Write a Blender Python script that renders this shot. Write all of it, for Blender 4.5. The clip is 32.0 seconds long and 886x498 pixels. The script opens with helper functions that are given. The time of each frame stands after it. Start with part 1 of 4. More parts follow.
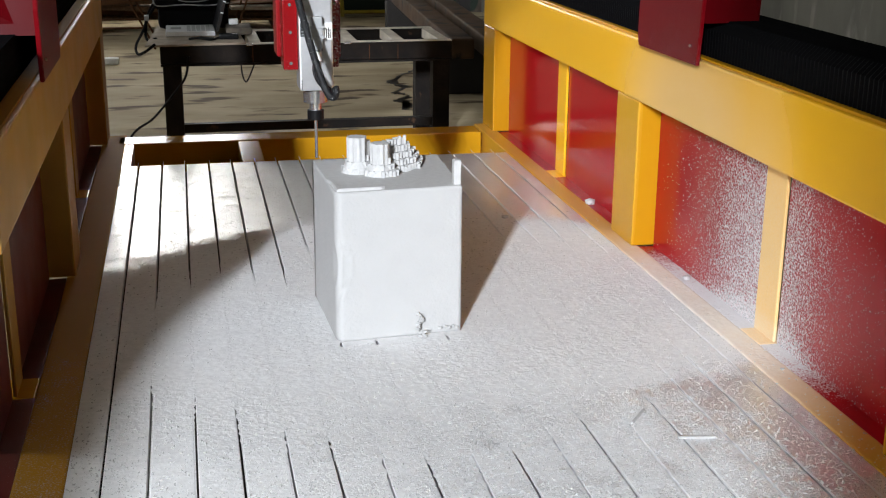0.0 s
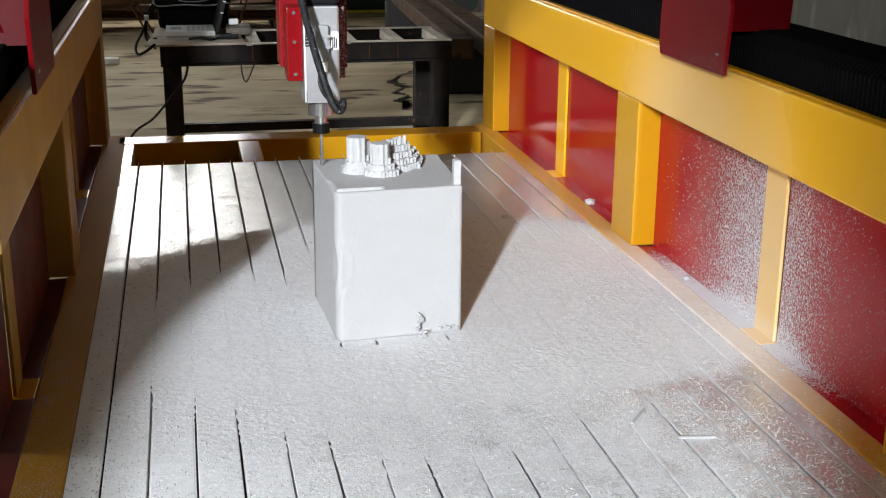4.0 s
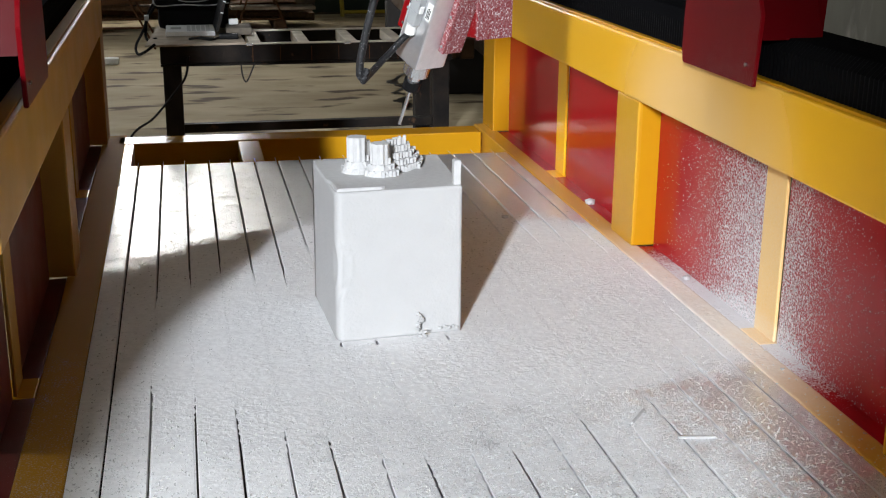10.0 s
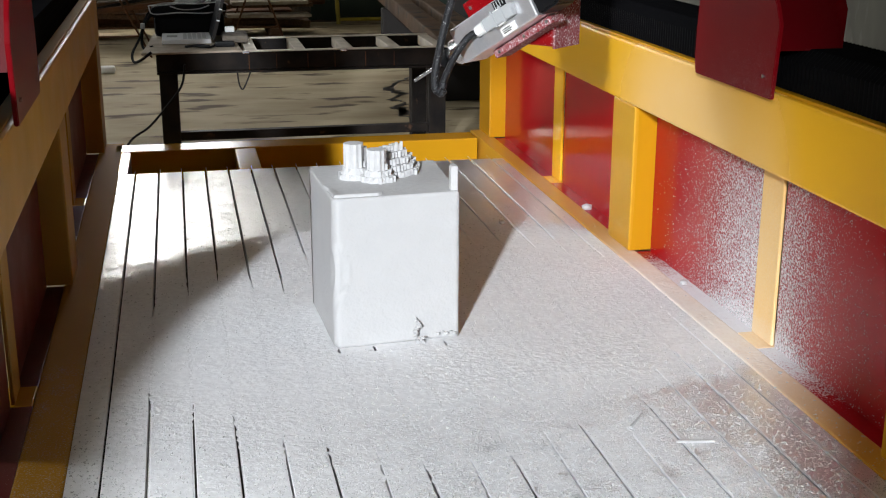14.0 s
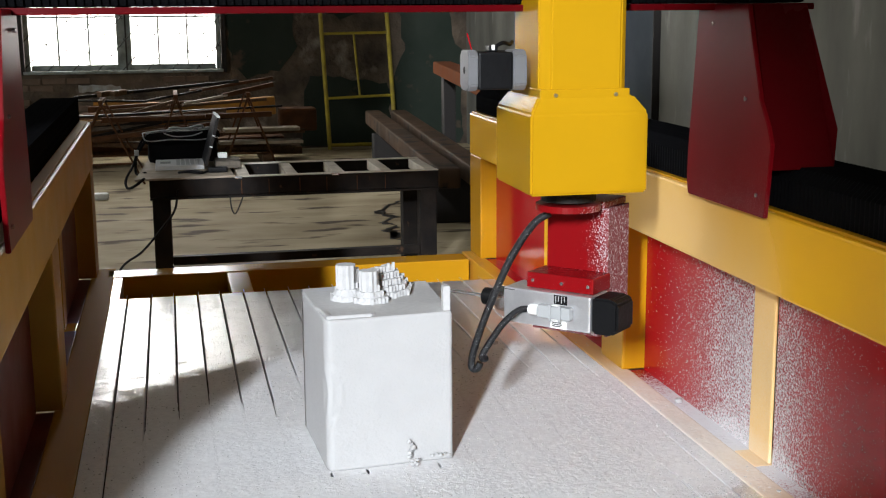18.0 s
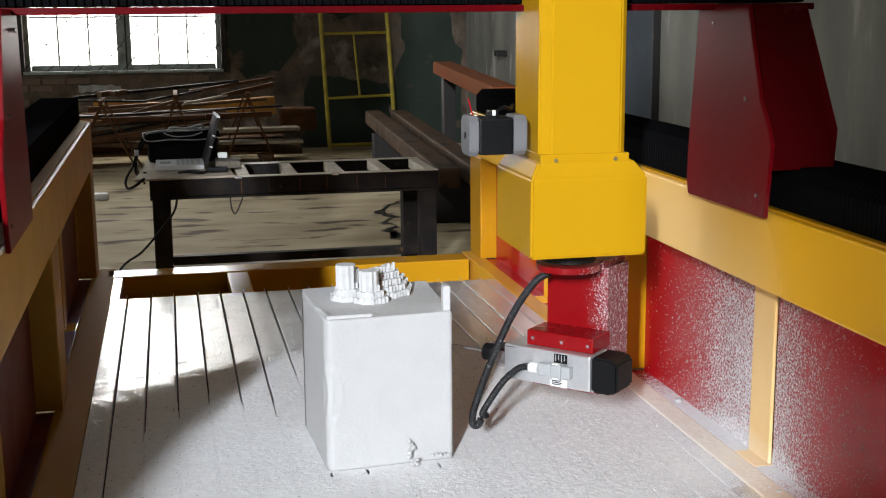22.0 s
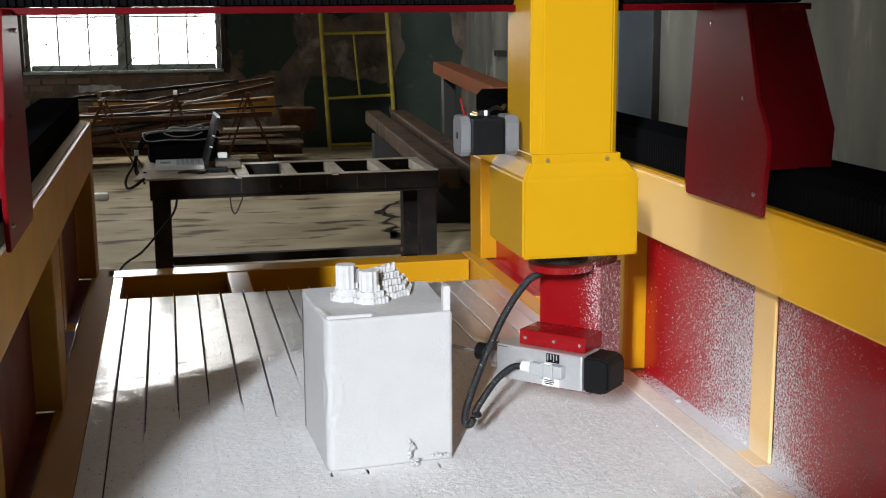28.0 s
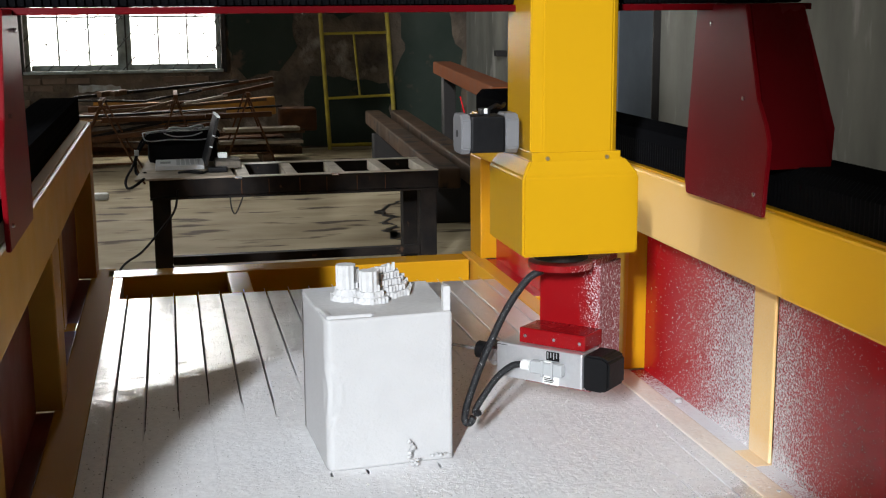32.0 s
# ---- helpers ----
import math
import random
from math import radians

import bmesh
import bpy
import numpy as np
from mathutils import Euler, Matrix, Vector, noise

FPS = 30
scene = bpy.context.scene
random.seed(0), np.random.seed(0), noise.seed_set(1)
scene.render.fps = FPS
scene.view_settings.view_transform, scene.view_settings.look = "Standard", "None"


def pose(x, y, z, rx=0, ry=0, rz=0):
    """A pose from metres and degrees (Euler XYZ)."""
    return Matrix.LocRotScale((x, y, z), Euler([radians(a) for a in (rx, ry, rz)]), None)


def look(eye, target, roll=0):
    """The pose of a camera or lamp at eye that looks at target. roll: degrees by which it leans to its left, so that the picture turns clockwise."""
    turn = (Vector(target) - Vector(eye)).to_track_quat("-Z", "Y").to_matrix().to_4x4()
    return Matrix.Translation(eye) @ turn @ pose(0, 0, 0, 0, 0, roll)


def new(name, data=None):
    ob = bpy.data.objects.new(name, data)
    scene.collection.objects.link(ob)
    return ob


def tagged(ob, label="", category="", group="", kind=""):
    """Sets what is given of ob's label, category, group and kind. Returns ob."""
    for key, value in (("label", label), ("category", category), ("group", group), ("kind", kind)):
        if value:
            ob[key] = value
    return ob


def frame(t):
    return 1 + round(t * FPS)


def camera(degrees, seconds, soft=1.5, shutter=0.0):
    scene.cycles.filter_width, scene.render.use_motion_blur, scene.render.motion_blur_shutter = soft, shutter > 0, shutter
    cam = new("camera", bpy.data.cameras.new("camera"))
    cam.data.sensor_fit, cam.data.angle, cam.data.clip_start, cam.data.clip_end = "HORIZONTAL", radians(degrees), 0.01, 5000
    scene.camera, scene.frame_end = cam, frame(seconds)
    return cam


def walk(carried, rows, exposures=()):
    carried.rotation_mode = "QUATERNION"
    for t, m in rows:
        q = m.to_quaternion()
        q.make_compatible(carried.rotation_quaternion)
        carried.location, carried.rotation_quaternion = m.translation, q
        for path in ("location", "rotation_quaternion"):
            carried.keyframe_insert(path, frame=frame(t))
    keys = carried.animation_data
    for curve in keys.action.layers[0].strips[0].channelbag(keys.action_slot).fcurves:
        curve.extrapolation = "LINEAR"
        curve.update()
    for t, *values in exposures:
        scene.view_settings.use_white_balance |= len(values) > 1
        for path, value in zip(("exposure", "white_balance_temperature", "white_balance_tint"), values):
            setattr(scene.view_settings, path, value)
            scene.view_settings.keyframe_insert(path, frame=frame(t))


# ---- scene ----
# ---- the camera and its way ----
def view(x, y, z, yaw, pitch, roll):
    """A camera pose: yaw to the right of +y, pitch downwards, in degrees."""
    a, b = radians(yaw), radians(pitch)
    way = Vector((math.sin(a) * math.cos(b), math.cos(a) * math.cos(b), -math.sin(b)))
    return look((x, y, z), Vector((x, y, z)) + way, roll)


cam = camera(39.62, 32.0, soft=1.15, shutter=0.0)
VIEW_A = view(0.223, 0.0, 1.604, 11.896, 17.105, 0.452)
VIEW_B = view(0.220, -0.005, 1.594, 12.434, 11.058, -0.408)
walk(cam, [
    (0, VIEW_A), (12.4, VIEW_A), (12.7, VIEW_A),
    (13, view(0.223, -0.002, 1.601, 12.047, 17.027, 0.427)),
    (13.5, view(0.223, -0.004, 1.601, 12.214, 17.015, 0.362)),
    (14, view(0.222, -0.002, 1.601, 12.036, 16.778, 0.169)),
    (14.5, view(0.221, -0.002, 1.601, 12.054, 16.327, -0.045)),
    (16.5, view(0.219, -0.001, 1.594, 12.274, 11.831, -0.593)),
    (17, view(0.218, -0.003, 1.595, 12.301, 11.15, -0.717)),
    (18, VIEW_B), (18.3, VIEW_B), (32, VIEW_B)])

# ---- light ----
world = bpy.data.worlds.new("world")
scene.world = world
world.use_nodes = True
wn = world.node_tree.nodes
sky = wn.new("ShaderNodeTexSky")
sky.sky_type, sky.sun_disc = "NISHITA", False
sky.sun_elevation, sky.sun_rotation = radians(35), radians(200)
world.node_tree.links.new(sky.outputs[0], wn["Background"].inputs[0])
wn["Background"].inputs[1].default_value = 0.12
scene.view_settings.exposure = 0.0


def area(name, eye, target, w, h, watts, colour):
    d = bpy.data.lights.new(name, "AREA")
    d.shape, d.size, d.size_y, d.energy, d.color = "RECTANGLE", w, h, watts, colour
    ob = new(name, d)
    ob.matrix_world = look(eye, target)
    return ob


# daylight in the opening behind the camera and in the back window
area("gate_daylight", (-5.2, -11.05, 6.0), (0.6, 3.4, 0.6), 0.42, 1.8, 5000, (0.83, 0.88, 0.955))
area("window_daylight", (-0.25, 14.62, 2.6), (-0.25, 4.0, 1.6), 2.0, 3.0, 110, (1.0, 0.985, 0.95))
# unseen fill lamps, added to brighten the back floor and the right rails
area("side_fill_daylight", (-6.46, 10.6, 2.5), (0.0, 9.0, 0.9), 2.4, 1.8, 130, (0.95, 0.98, 1.0))
area("west_fill_daylight", (-6.46, 4.6, 4.2), (1.7, 3.2, 0.9), 2.0, 1.4, 180, (0.95, 0.98, 1.0))

# ---- materials ----
def mat(name, base, rough=0.5, metal=0.0, grain=None, wear=None, bump=0.0, bump_scale=60.0, coat=0.0, spec=0.3):
    """base: colour. grain: (scale, colour, amount); wear: (scale, colour, threshold) patches; bump: relief height."""
    m = bpy.data.materials.new(name)
    m.use_nodes = True
    nt = m.node_tree
    n, l = nt.nodes, nt.links
    b = n["Principled BSDF"]
    b.inputs["Roughness"].default_value, b.inputs["Metallic"].default_value = rough, metal
    b.inputs["Specular IOR Level"].default_value = spec
    b.inputs["Coat Weight"].default_value = coat
    b.inputs["Coat Roughness"].default_value = 0.12
    co = n.new("ShaderNodeTexCoord").outputs["Object"]
    col = n.new("ShaderNodeRGB")
    col.outputs[0].default_value = (*base, 1)
    out = col.outputs[0]

    def noise_tex(scale, detail=5.0, stretch=None):
        t = n.new("ShaderNodeTexNoise")
        t.inputs["Scale"].default_value, t.inputs["Detail"].default_value = scale, detail
        src = co
        if stretch:
            mp = n.new("ShaderNodeMapping")
            mp.inputs["Scale"].default_value = stretch
            l.new(co, mp.inputs[0])
            src = mp.outputs[0]
        l.new(src, t.inputs["Vector"])
        return t.outputs["Fac"]

    def ramp(fac, a, c):
        r = n.new("ShaderNodeMapRange")
        r.inputs["From Min"].default_value, r.inputs["From Max"].default_value = a, c
        l.new(fac, r.inputs["Value"])
        return r.outputs[0]

    def blend(fac, c):
        mx = n.new("ShaderNodeMix")
        mx.data_type = "RGBA"
        l.new(fac, mx.inputs["Factor"])
        l.new(out, mx.inputs[6])
        if isinstance(c, tuple):
            mx.inputs[7].default_value = (*c, 1)
        else:
            l.new(c, mx.inputs[7])
        return mx.outputs[2]

    if grain:
        s, c, amount = grain[:3]
        stretch = grain[3] if len(grain) > 3 else None
        f = noise_tex(s, 6.0, stretch)
        mul = n.new("ShaderNodeMath")
        mul.operation = "MULTIPLY"
        l.new(ramp(f, 0.35, 0.65), mul.inputs[0])
        mul.inputs[1].default_value = amount
        out = blend(mul.outputs[0], c)
    if wear:
        s, c, th = wear[:3]
        out = blend(ramp(noise_tex(s, 8.0, wear[3] if len(wear) > 3 else None), th, th + 0.08), c)
    l.new(out, b.inputs["Base Color"])
    rn = ramp(noise_tex(7.0, 4.0), 0.2, 0.8)
    rr = n.new("ShaderNodeMapRange")
    rr.inputs["To Min"].default_value, rr.inputs["To Max"].default_value = rough * 0.85, min(1.0, rough * 1.2)
    l.new(rn, rr.inputs["Value"])
    l.new(rr.outputs[0], b.inputs["Roughness"])
    if bump:
        bp = n.new("ShaderNodeBump")
        bp.inputs["Distance"].default_value = bump
        l.new(noise_tex(bump_scale, 6.0), bp.inputs["Height"])
        l.new(bp.outputs[0], b.inputs["Normal"])
    m["final"] = 1
    return m


def dusted(name, base, rough, metal, spread, fine=260.0, coat=0.0, dust=(0.84, 0.84, 0.84), soft=0.10, relief=0.003, own=False, spec=0.3, mottle=0.0, weight=0.62, edge=0.35, outer=1.0, film=0.0):
    """A surface with foam dust lying on it. spread: (centre, radii, floor amount) of the dusty stretch, in metres."""
    m = mat(name, base, rough, metal, coat=coat, spec=spec)
    nt = m.node_tree
    n, l = nt.nodes, nt.links
    b = n["Principled BSDF"]
    geo = n.new("ShaderNodeTexCoord").outputs["Object"] if own else n.new("ShaderNodeNewGeometry").outputs["Position"]

    def math_node(op, x, y):
        k = n.new("ShaderNodeMath")
        k.operation = op
        for i, val in enumerate((x, y)):
            if isinstance(val, (int, float)):
                k.inputs[i].default_value = val
            else:
                l.new(val, k.inputs[i])
        return k.outputs[0]

    amount = None
    for centre, radii, strength in spread:
        mp = n.new("ShaderNodeMapping")
        mp.inputs["Location"].default_value = [-c / r for c, r in zip(centre, radii)]
        mp.inputs["Scale"].default_value = [1 / r for r in radii]
        l.new(geo, mp.inputs[0])
        d = n.new("ShaderNodeVectorMath")
        d.operation = "LENGTH"
        l.new(mp.outputs[0], d.inputs[0])
        s = n.new("ShaderNodeMapRange")
        s.interpolation_type = "SMOOTHSTEP"
        s.inputs["From Min"].default_value, s.inputs["From Max"].default_value = outer, edge
        s.inputs["To Max"].default_value = strength
        l.new(d.outputs["Value"], s.inputs["Value"])
        amount = s.outputs[0] if amount is None else math_node("MAXIMUM", amount, s.outputs[0])

    def tex(scale, detail, rough_=0.6):
        t = n.new("ShaderNodeTexNoise")
        t.inputs["Scale"].default_value, t.inputs["Detail"].default_value = scale, detail
        t.inputs["Roughness"].default_value = rough_
        l.new(geo, t.inputs["Vector"])
        return t.outputs["Fac"]

    speck, patch = tex(fine, 3.0), tex(fine * 0.09, 5.0)
    both = math_node("ADD", math_node("MULTIPLY", speck, weight), math_node("MULTIPLY", patch, 1.0 - weight))
    cover = math_node("SUBTRACT", math_node("ADD", math_node("MULTIPLY", amount, 0.62), both), 0.78)
    cov = n.new("ShaderNodeMapRange")
    cov.inputs["From Min"].default_value, cov.inputs["From Max"].default_value = 0.0, soft
    l.new(cover, cov.inputs["Value"])
    fac = cov.outputs[0]
    if film:
        # an even film under the loose specks
        fac = math_node("MAXIMUM", fac, math_node("MULTIPLY", math_node("MULTIPLY", amount, film), math_node("ADD", both, 0.5)))
    src = b.inputs["Base Color"].links[0].from_socket
    mx = n.new("ShaderNodeMix")
    mx.data_type = "RGBA"
    l.new(fac, mx.inputs["Factor"])
    l.new(src, mx.inputs[6])
    mx.inputs[7].default_value = (*dust, 1)
    if mottle:
        spot = n.new("ShaderNodeMapRange")
        spot.inputs["From Min"].default_value, spot.inputs["From Max"].default_value = 0.38, 0.60
        spot.inputs["To Min"].default_value, spot.inputs["To Max"].default_value = 1.0 - mottle, 1.0
        l.new(tex(fine * 0.40, 4.0), spot.inputs["Value"])
        shade = n.new("ShaderNodeVectorMath")
        shade.operation = "SCALE"
        shade.inputs[0].default_value = dust
        l.new(spot.outputs[0], shade.inputs["Scale"])
        l.new(shade.outputs[0], mx.inputs[7])
    l.new(mx.outputs[2], b.inputs["Base Color"])
    l.new(math_node("MULTIPLY", math_node("SUBTRACT", 1.0, fac), metal), b.inputs["Metallic"])
    l.new(math_node("ADD", math_node("MULTIPLY", fac, 0.6), rough), b.inputs["Roughness"])
    l.new(math_node("MULTIPLY", math_node("SUBTRACT", 1.0, fac), coat), b.inputs["Coat Weight"])
    bp = n.new("ShaderNodeBump")
    bp.inputs["Distance"].default_value = relief
    bp.inputs["Strength"].default_value = 0.7
    lumps = math_node("MULTIPLY", math_node("MULTIPLY", tex(fine * 0.42, 4.0), amount), 1.2)
    swell = n.new("ShaderNodeMapRange")
    swell.inputs["From Min"].default_value, swell.inputs["From Max"].default_value = 0.38, 0.62
    swell.inputs["To Min"].default_value, swell.inputs["To Max"].default_value = 0.25, 1.25
    l.new(tex(3.2, 3.0), swell.inputs["Value"])
    l.new(math_node("ADD", math_node("MULTIPLY", fac, 0.5), math_node("MULTIPLY", lumps, swell.outputs[0])), bp.inputs["Height"])
    l.new(bp.outputs[0], b.inputs["Normal"])
    return m


RED = (0.37, 0.006, 0.012)
YELLOW = mat("yellow_paint", (0.60, 0.295, 0.010), 0.22, grain=(3.0, (0.53, 0.25, 0.008), 0.6), spec=0.35)
# left top rail: matte copy of the yellow, its shade in the darker base
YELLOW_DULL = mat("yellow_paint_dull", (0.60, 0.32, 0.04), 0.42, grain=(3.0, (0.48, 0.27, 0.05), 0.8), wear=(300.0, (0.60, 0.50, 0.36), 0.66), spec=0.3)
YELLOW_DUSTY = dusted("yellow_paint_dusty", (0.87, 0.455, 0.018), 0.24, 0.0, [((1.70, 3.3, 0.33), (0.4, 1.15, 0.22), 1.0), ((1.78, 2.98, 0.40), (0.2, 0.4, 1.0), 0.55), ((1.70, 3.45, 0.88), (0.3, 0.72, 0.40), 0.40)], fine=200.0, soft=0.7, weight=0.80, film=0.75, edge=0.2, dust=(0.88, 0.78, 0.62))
RAIL_DUSTY = dusted("yellow_rail_dusty", (0.62, 0.31, 0.03), 0.3, 0.0, [((1.69, 3.25, 0.36), (0.4, 1.05, 0.4), 1.0)], fine=120.0, soft=1.3, weight=0.45, film=1.0, edge=0.2, relief=0.003, dust=(0.84, 0.77, 0.69))
# left bottom rail and lip: dusty, with the shade put into the base
YELLOW_SHADE_DUSTY = dusted("yellow_paint_shaded_dusty", (0.42, 0.20, 0.012), 0.7, 0.0, [((-0.1, 2.4, 0.36), (0.5, 1.6, 0.3), 0.40)], fine=200.0, soft=0.16, weight=0.75, spec=0.1, dust=(0.5, 0.48, 0.45))
YELLOW_HEAD = mat("yellow_enamel", (0.49, 0.262, 0.006), 0.16, grain=(2.0, (0.45, 0.24, 0.005), 0.5), spec=0.45)
# the frame's red darkened for the gantry, its shade put into the base
GANTRY_RED = mat("shaded_red_gantry_paint", (0.085, 0.001, 0.003), 0.25, grain=(4.0, (0.065, 0.001, 0.002), 0.6), spec=0.15)
REDP = mat("red_paint", RED, 0.15, spec=0.35)
# low base, bright yellow film on inner face: how light falls, put in colour
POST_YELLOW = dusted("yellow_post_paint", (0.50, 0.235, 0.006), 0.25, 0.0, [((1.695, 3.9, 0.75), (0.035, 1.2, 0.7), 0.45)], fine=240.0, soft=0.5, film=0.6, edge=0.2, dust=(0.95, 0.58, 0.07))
# left posts and panels: same paints, darkened because that side is in shade
YELLOW_SHADE = mat("yellow_paint_shaded_side", (0.46, 0.24, 0.03), 0.4, grain=(3.0, (0.36, 0.18, 0.03), 0.8), spec=0.25)
RED_SHADE = mat("red_paint_shaded", (0.13, 0.012, 0.010), 0.4, grain=(5.0, (0.09, 0.02, 0.015), 0.8), wear=(260.0, (0.30, 0.24, 0.22), 0.66), spec=0.25)
RED_PANEL = dusted("red_panel_paint", (0.38, 0.004, 0.008), 0.14, 0.0, [((1.8, 3.06, 0.50), (0.5, 0.80, 1.2), 0.64), ((1.8, 3.06, 0.31), (0.5, 0.78, 0.34), 0.86)], fine=150.0, soft=0.16, relief=0.016, spec=0.25, weight=0.86, edge=0.06, film=0.20, dust=(0.80, 0.74, 0.75))
LEDGE = dusted("red_ledge_dusty", RED, 0.16, 0.0, [((1.8, 3.2, 0.35), (0.5, 0.95, 0.5), 0.95)], fine=170.0, soft=0.2, relief=0.004, spec=0.2, weight=0.75, dust=(0.78, 0.77, 0.78), edge=0.25)
RED_DUSTY = dusted("red_paint_dusty", (0.155, 0.002, 0.005), 0.32, 0.0, [((1.675, 0.13, 1.00), (0.3, 0.8, 0.42), 0.36)], fine=420.0, soft=0.25, own=True, weight=0.9, spec=0.1, dust=(0.62, 0.55, 0.56), edge=0.1)
BED = dusted("aluminium_bed", (0.80, 0.81, 0.82), 0.22, 1.0, [((0.95, 3.5, 0.36), (1.55, 1.25, 1.0), 1.0), ((0.05, 2.85, 0.36), (0.7, 1.05, 1.0), 0.97), ((0.35, 2.35, 0.36), (1.8, 1.7, 1.0), 0.62), ((0.8, 4.0, 0.36), (9, 9, 9), 0.42)], fine=150.0, relief=0.0045, soft=0.07, mottle=0.08, dust=(0.82, 0.82, 0.82), edge=0.46, outer=0.98, weight=0.66, film=0.38)
FOAM = mat("white_foam", (0.49, 0.487, 0.48), 0.9, grain=(14.0, (0.46, 0.457, 0.45), 0.5), bump=0.0016, bump_scale=90.0, spec=0.1)
for socket, value in (("Subsurface Weight", 0.15), ("Subsurface Scale", 0.02), ("Subsurface Radius", (1.0, 1.0, 1.0))):
    FOAM.node_tree.nodes["Principled BSDF"].inputs[socket].default_value = value
# lighter foam copy: light on block top and castle put into its colour
FOAM_LIT = mat("lit_white_foam", (0.56, 0.557, 0.55), 0.9, grain=(60.0, (0.50, 0.497, 0.49), 0.7), bump=0.0014, bump_scale=150.0, spec=0.1)
BLACK = mat("black_plastic", (0.006, 0.006, 0.0065), 0.45, bump=0.001, spec=0.15)
BELLOWS = mat("black_bellows_cloth", (0.003, 0.003, 0.0034), 0.85, spec=0.03, wear=(260.0, (0.05, 0.05, 0.055), 0.70), bump=0.002)
ALU = mat("dusty_aluminium", (0.74, 0.74, 0.75), 0.32, 0.8, grain=(60.0, (0.82, 0.82, 0.83), 0.6), wear=(240.0, (0.85, 0.85, 0.85), 0.62))
STEEL = mat("bright_steel", (0.70, 0.70, 0.70), 0.22, 0.9, grain=(80.0, (0.55, 0.55, 0.55), 0.5))
DARK_STEEL = mat("dark_welded_steel", (0.007, 0.006, 0.0055), 0.6, 0.0, spec=0.12, grain=(9.0, (0.022, 0.016, 0.012), 0.7), wear=(14.0, (0.085, 0.045, 0.024), 0.64), bump=0.002)
STEEL_TOP = mat("ground_steel_top", (0.74, 0.67, 0.56), 0.6, 0.1, grain=(11.0, (0.50, 0.44, 0.36), 0.8))
CARD = mat("dirty_plywood", (0.36, 0.30, 0.23), 0.8, grain=(14.0, (0.22, 0.18, 0.13), 0.7))
CONCRETE = mat("concrete_floor", (0.51, 0.425, 0.275), 0.8, spec=0.15, grain=(2.6, (0.33, 0.26, 0.16), 0.9, (0.5, 1.2, 1)), wear=(4.0, (0.10, 0.070, 0.044), 0.565, (0.45, 1.2, 1)), bump=0.006, bump_scale=9.0)
PLASTER = mat("grey_plaster_wall", (0.185, 0.177, 0.145), 0.85, grain=(2.2, (0.10, 0.097, 0.079), 0.9, (1, 1, 0.3)), wear=(5.0, (0.27, 0.255, 0.22), 0.60, (1, 1, 0.25)), bump=0.004, bump_scale=14.0)
OLD_WALL = mat("flaking_old_wall", (0.120, 0.090, 0.062), 0.9, grain=(3.4, (0.048, 0.036, 0.026), 1.0), wear=(2.6, (0.20, 0.165, 0.13), 0.60), bump=0.05, bump_scale=9.0)
GREEN_WALL = mat("flaking_green_paint", (0.017, 0.025, 0.018), 0.7, spec=0.15, grain=(1.6, (0.026, 0.033, 0.024), 0.8), wear=(4.5, (0.075, 0.052, 0.036), 0.64), bump=0.006, bump_scale=9.0)
GLOW = bpy.data.materials.new("overcast_daylight")
GLOW.use_nodes = True
GLOW.node_tree.nodes["Principled BSDF"].inputs["Emission Color"].default_value = (1.0, 0.98, 0.93, 1)
GLOW.node_tree.nodes["Principled BSDF"].inputs["Emission Strength"].default_value = 6.5
WINDOW_FRAME = mat("grey_green_window_paint", (0.27, 0.31, 0.29), 0.6, grain=(12.0, (0.09, 0.10, 0.09), 0.7))
IRON = mat("black_iron", (0.025, 0.022, 0.02), 0.6, 0.5)
WOOD = mat("old_timber", (0.125, 0.066, 0.030), 0.8, grain=(6.0, (0.065, 0.036, 0.018), 0.9, (1, 8, 8)), bump=0.003)
ORANGE_STEEL = mat("orange_painted_steel", (0.46, 0.20, 0.02), 0.6, grain=(5.0, (0.22, 0.10, 0.03), 0.8))
RUST = mat("rusty_steel", (0.095, 0.040, 0.016), 0.75, 0.1, spec=0.1, grain=(8.0, (0.050, 0.023, 0.011), 0.8))
MILL = mat("mill_scale_steel", (0.036, 0.021, 0.011), 0.7, 0.0, spec=0.1, grain=(3.0, (0.10, 0.055, 0.027), 0.8, (1, 0.3, 1)), wear=(6.0, (0.016, 0.013, 0.011), 0.58))
LADDER = mat("yellow_scaffold_paint", (0.44, 0.34, 0.03), 0.5, grain=(9.0, (0.25, 0.19, 0.03), 0.7))
BLUE_GREY = mat("blue_grey_sheet", (0.045, 0.054, 0.062), 0.8, spec=0.1, grain=(1.0, (0.055, 0.065, 0.073), 0.7))
WHITE = mat("white_plastic", (0.78, 0.78, 0.75), 0.5)
GREY = mat("grey_plastic", (0.35, 0.36, 0.36), 0.5)
SILVER = mat("silver_laptop", (0.80, 0.81, 0.82), 0.4, 0.0)
BRASS = mat("dull_screw", (0.45, 0.36, 0.22), 0.4, 0.9)


DUST = mat("foam_dust", (0.80, 0.80, 0.80), 0.9, grain=(150.0, (0.70, 0.70, 0.70), 0.8), bump=0.003, bump_scale=120.0)


# ---- mesh helpers ----
def part(name, bm, material, parent=None, label=""):
    me = bpy.data.meshes.new(name)
    bm.normal_update()
    bm.to_mesh(me)
    bm.free()
    me.materials.append(material)
    ob = new(name, me)
    ob.parent = parent
    if label:
        ob["label"] = label
    return ob


def empty(name, loc=(0, 0, 0)):
    ob = new(name)
    ob.empty_display_size = 0.1
    ob.location = loc
    return ob


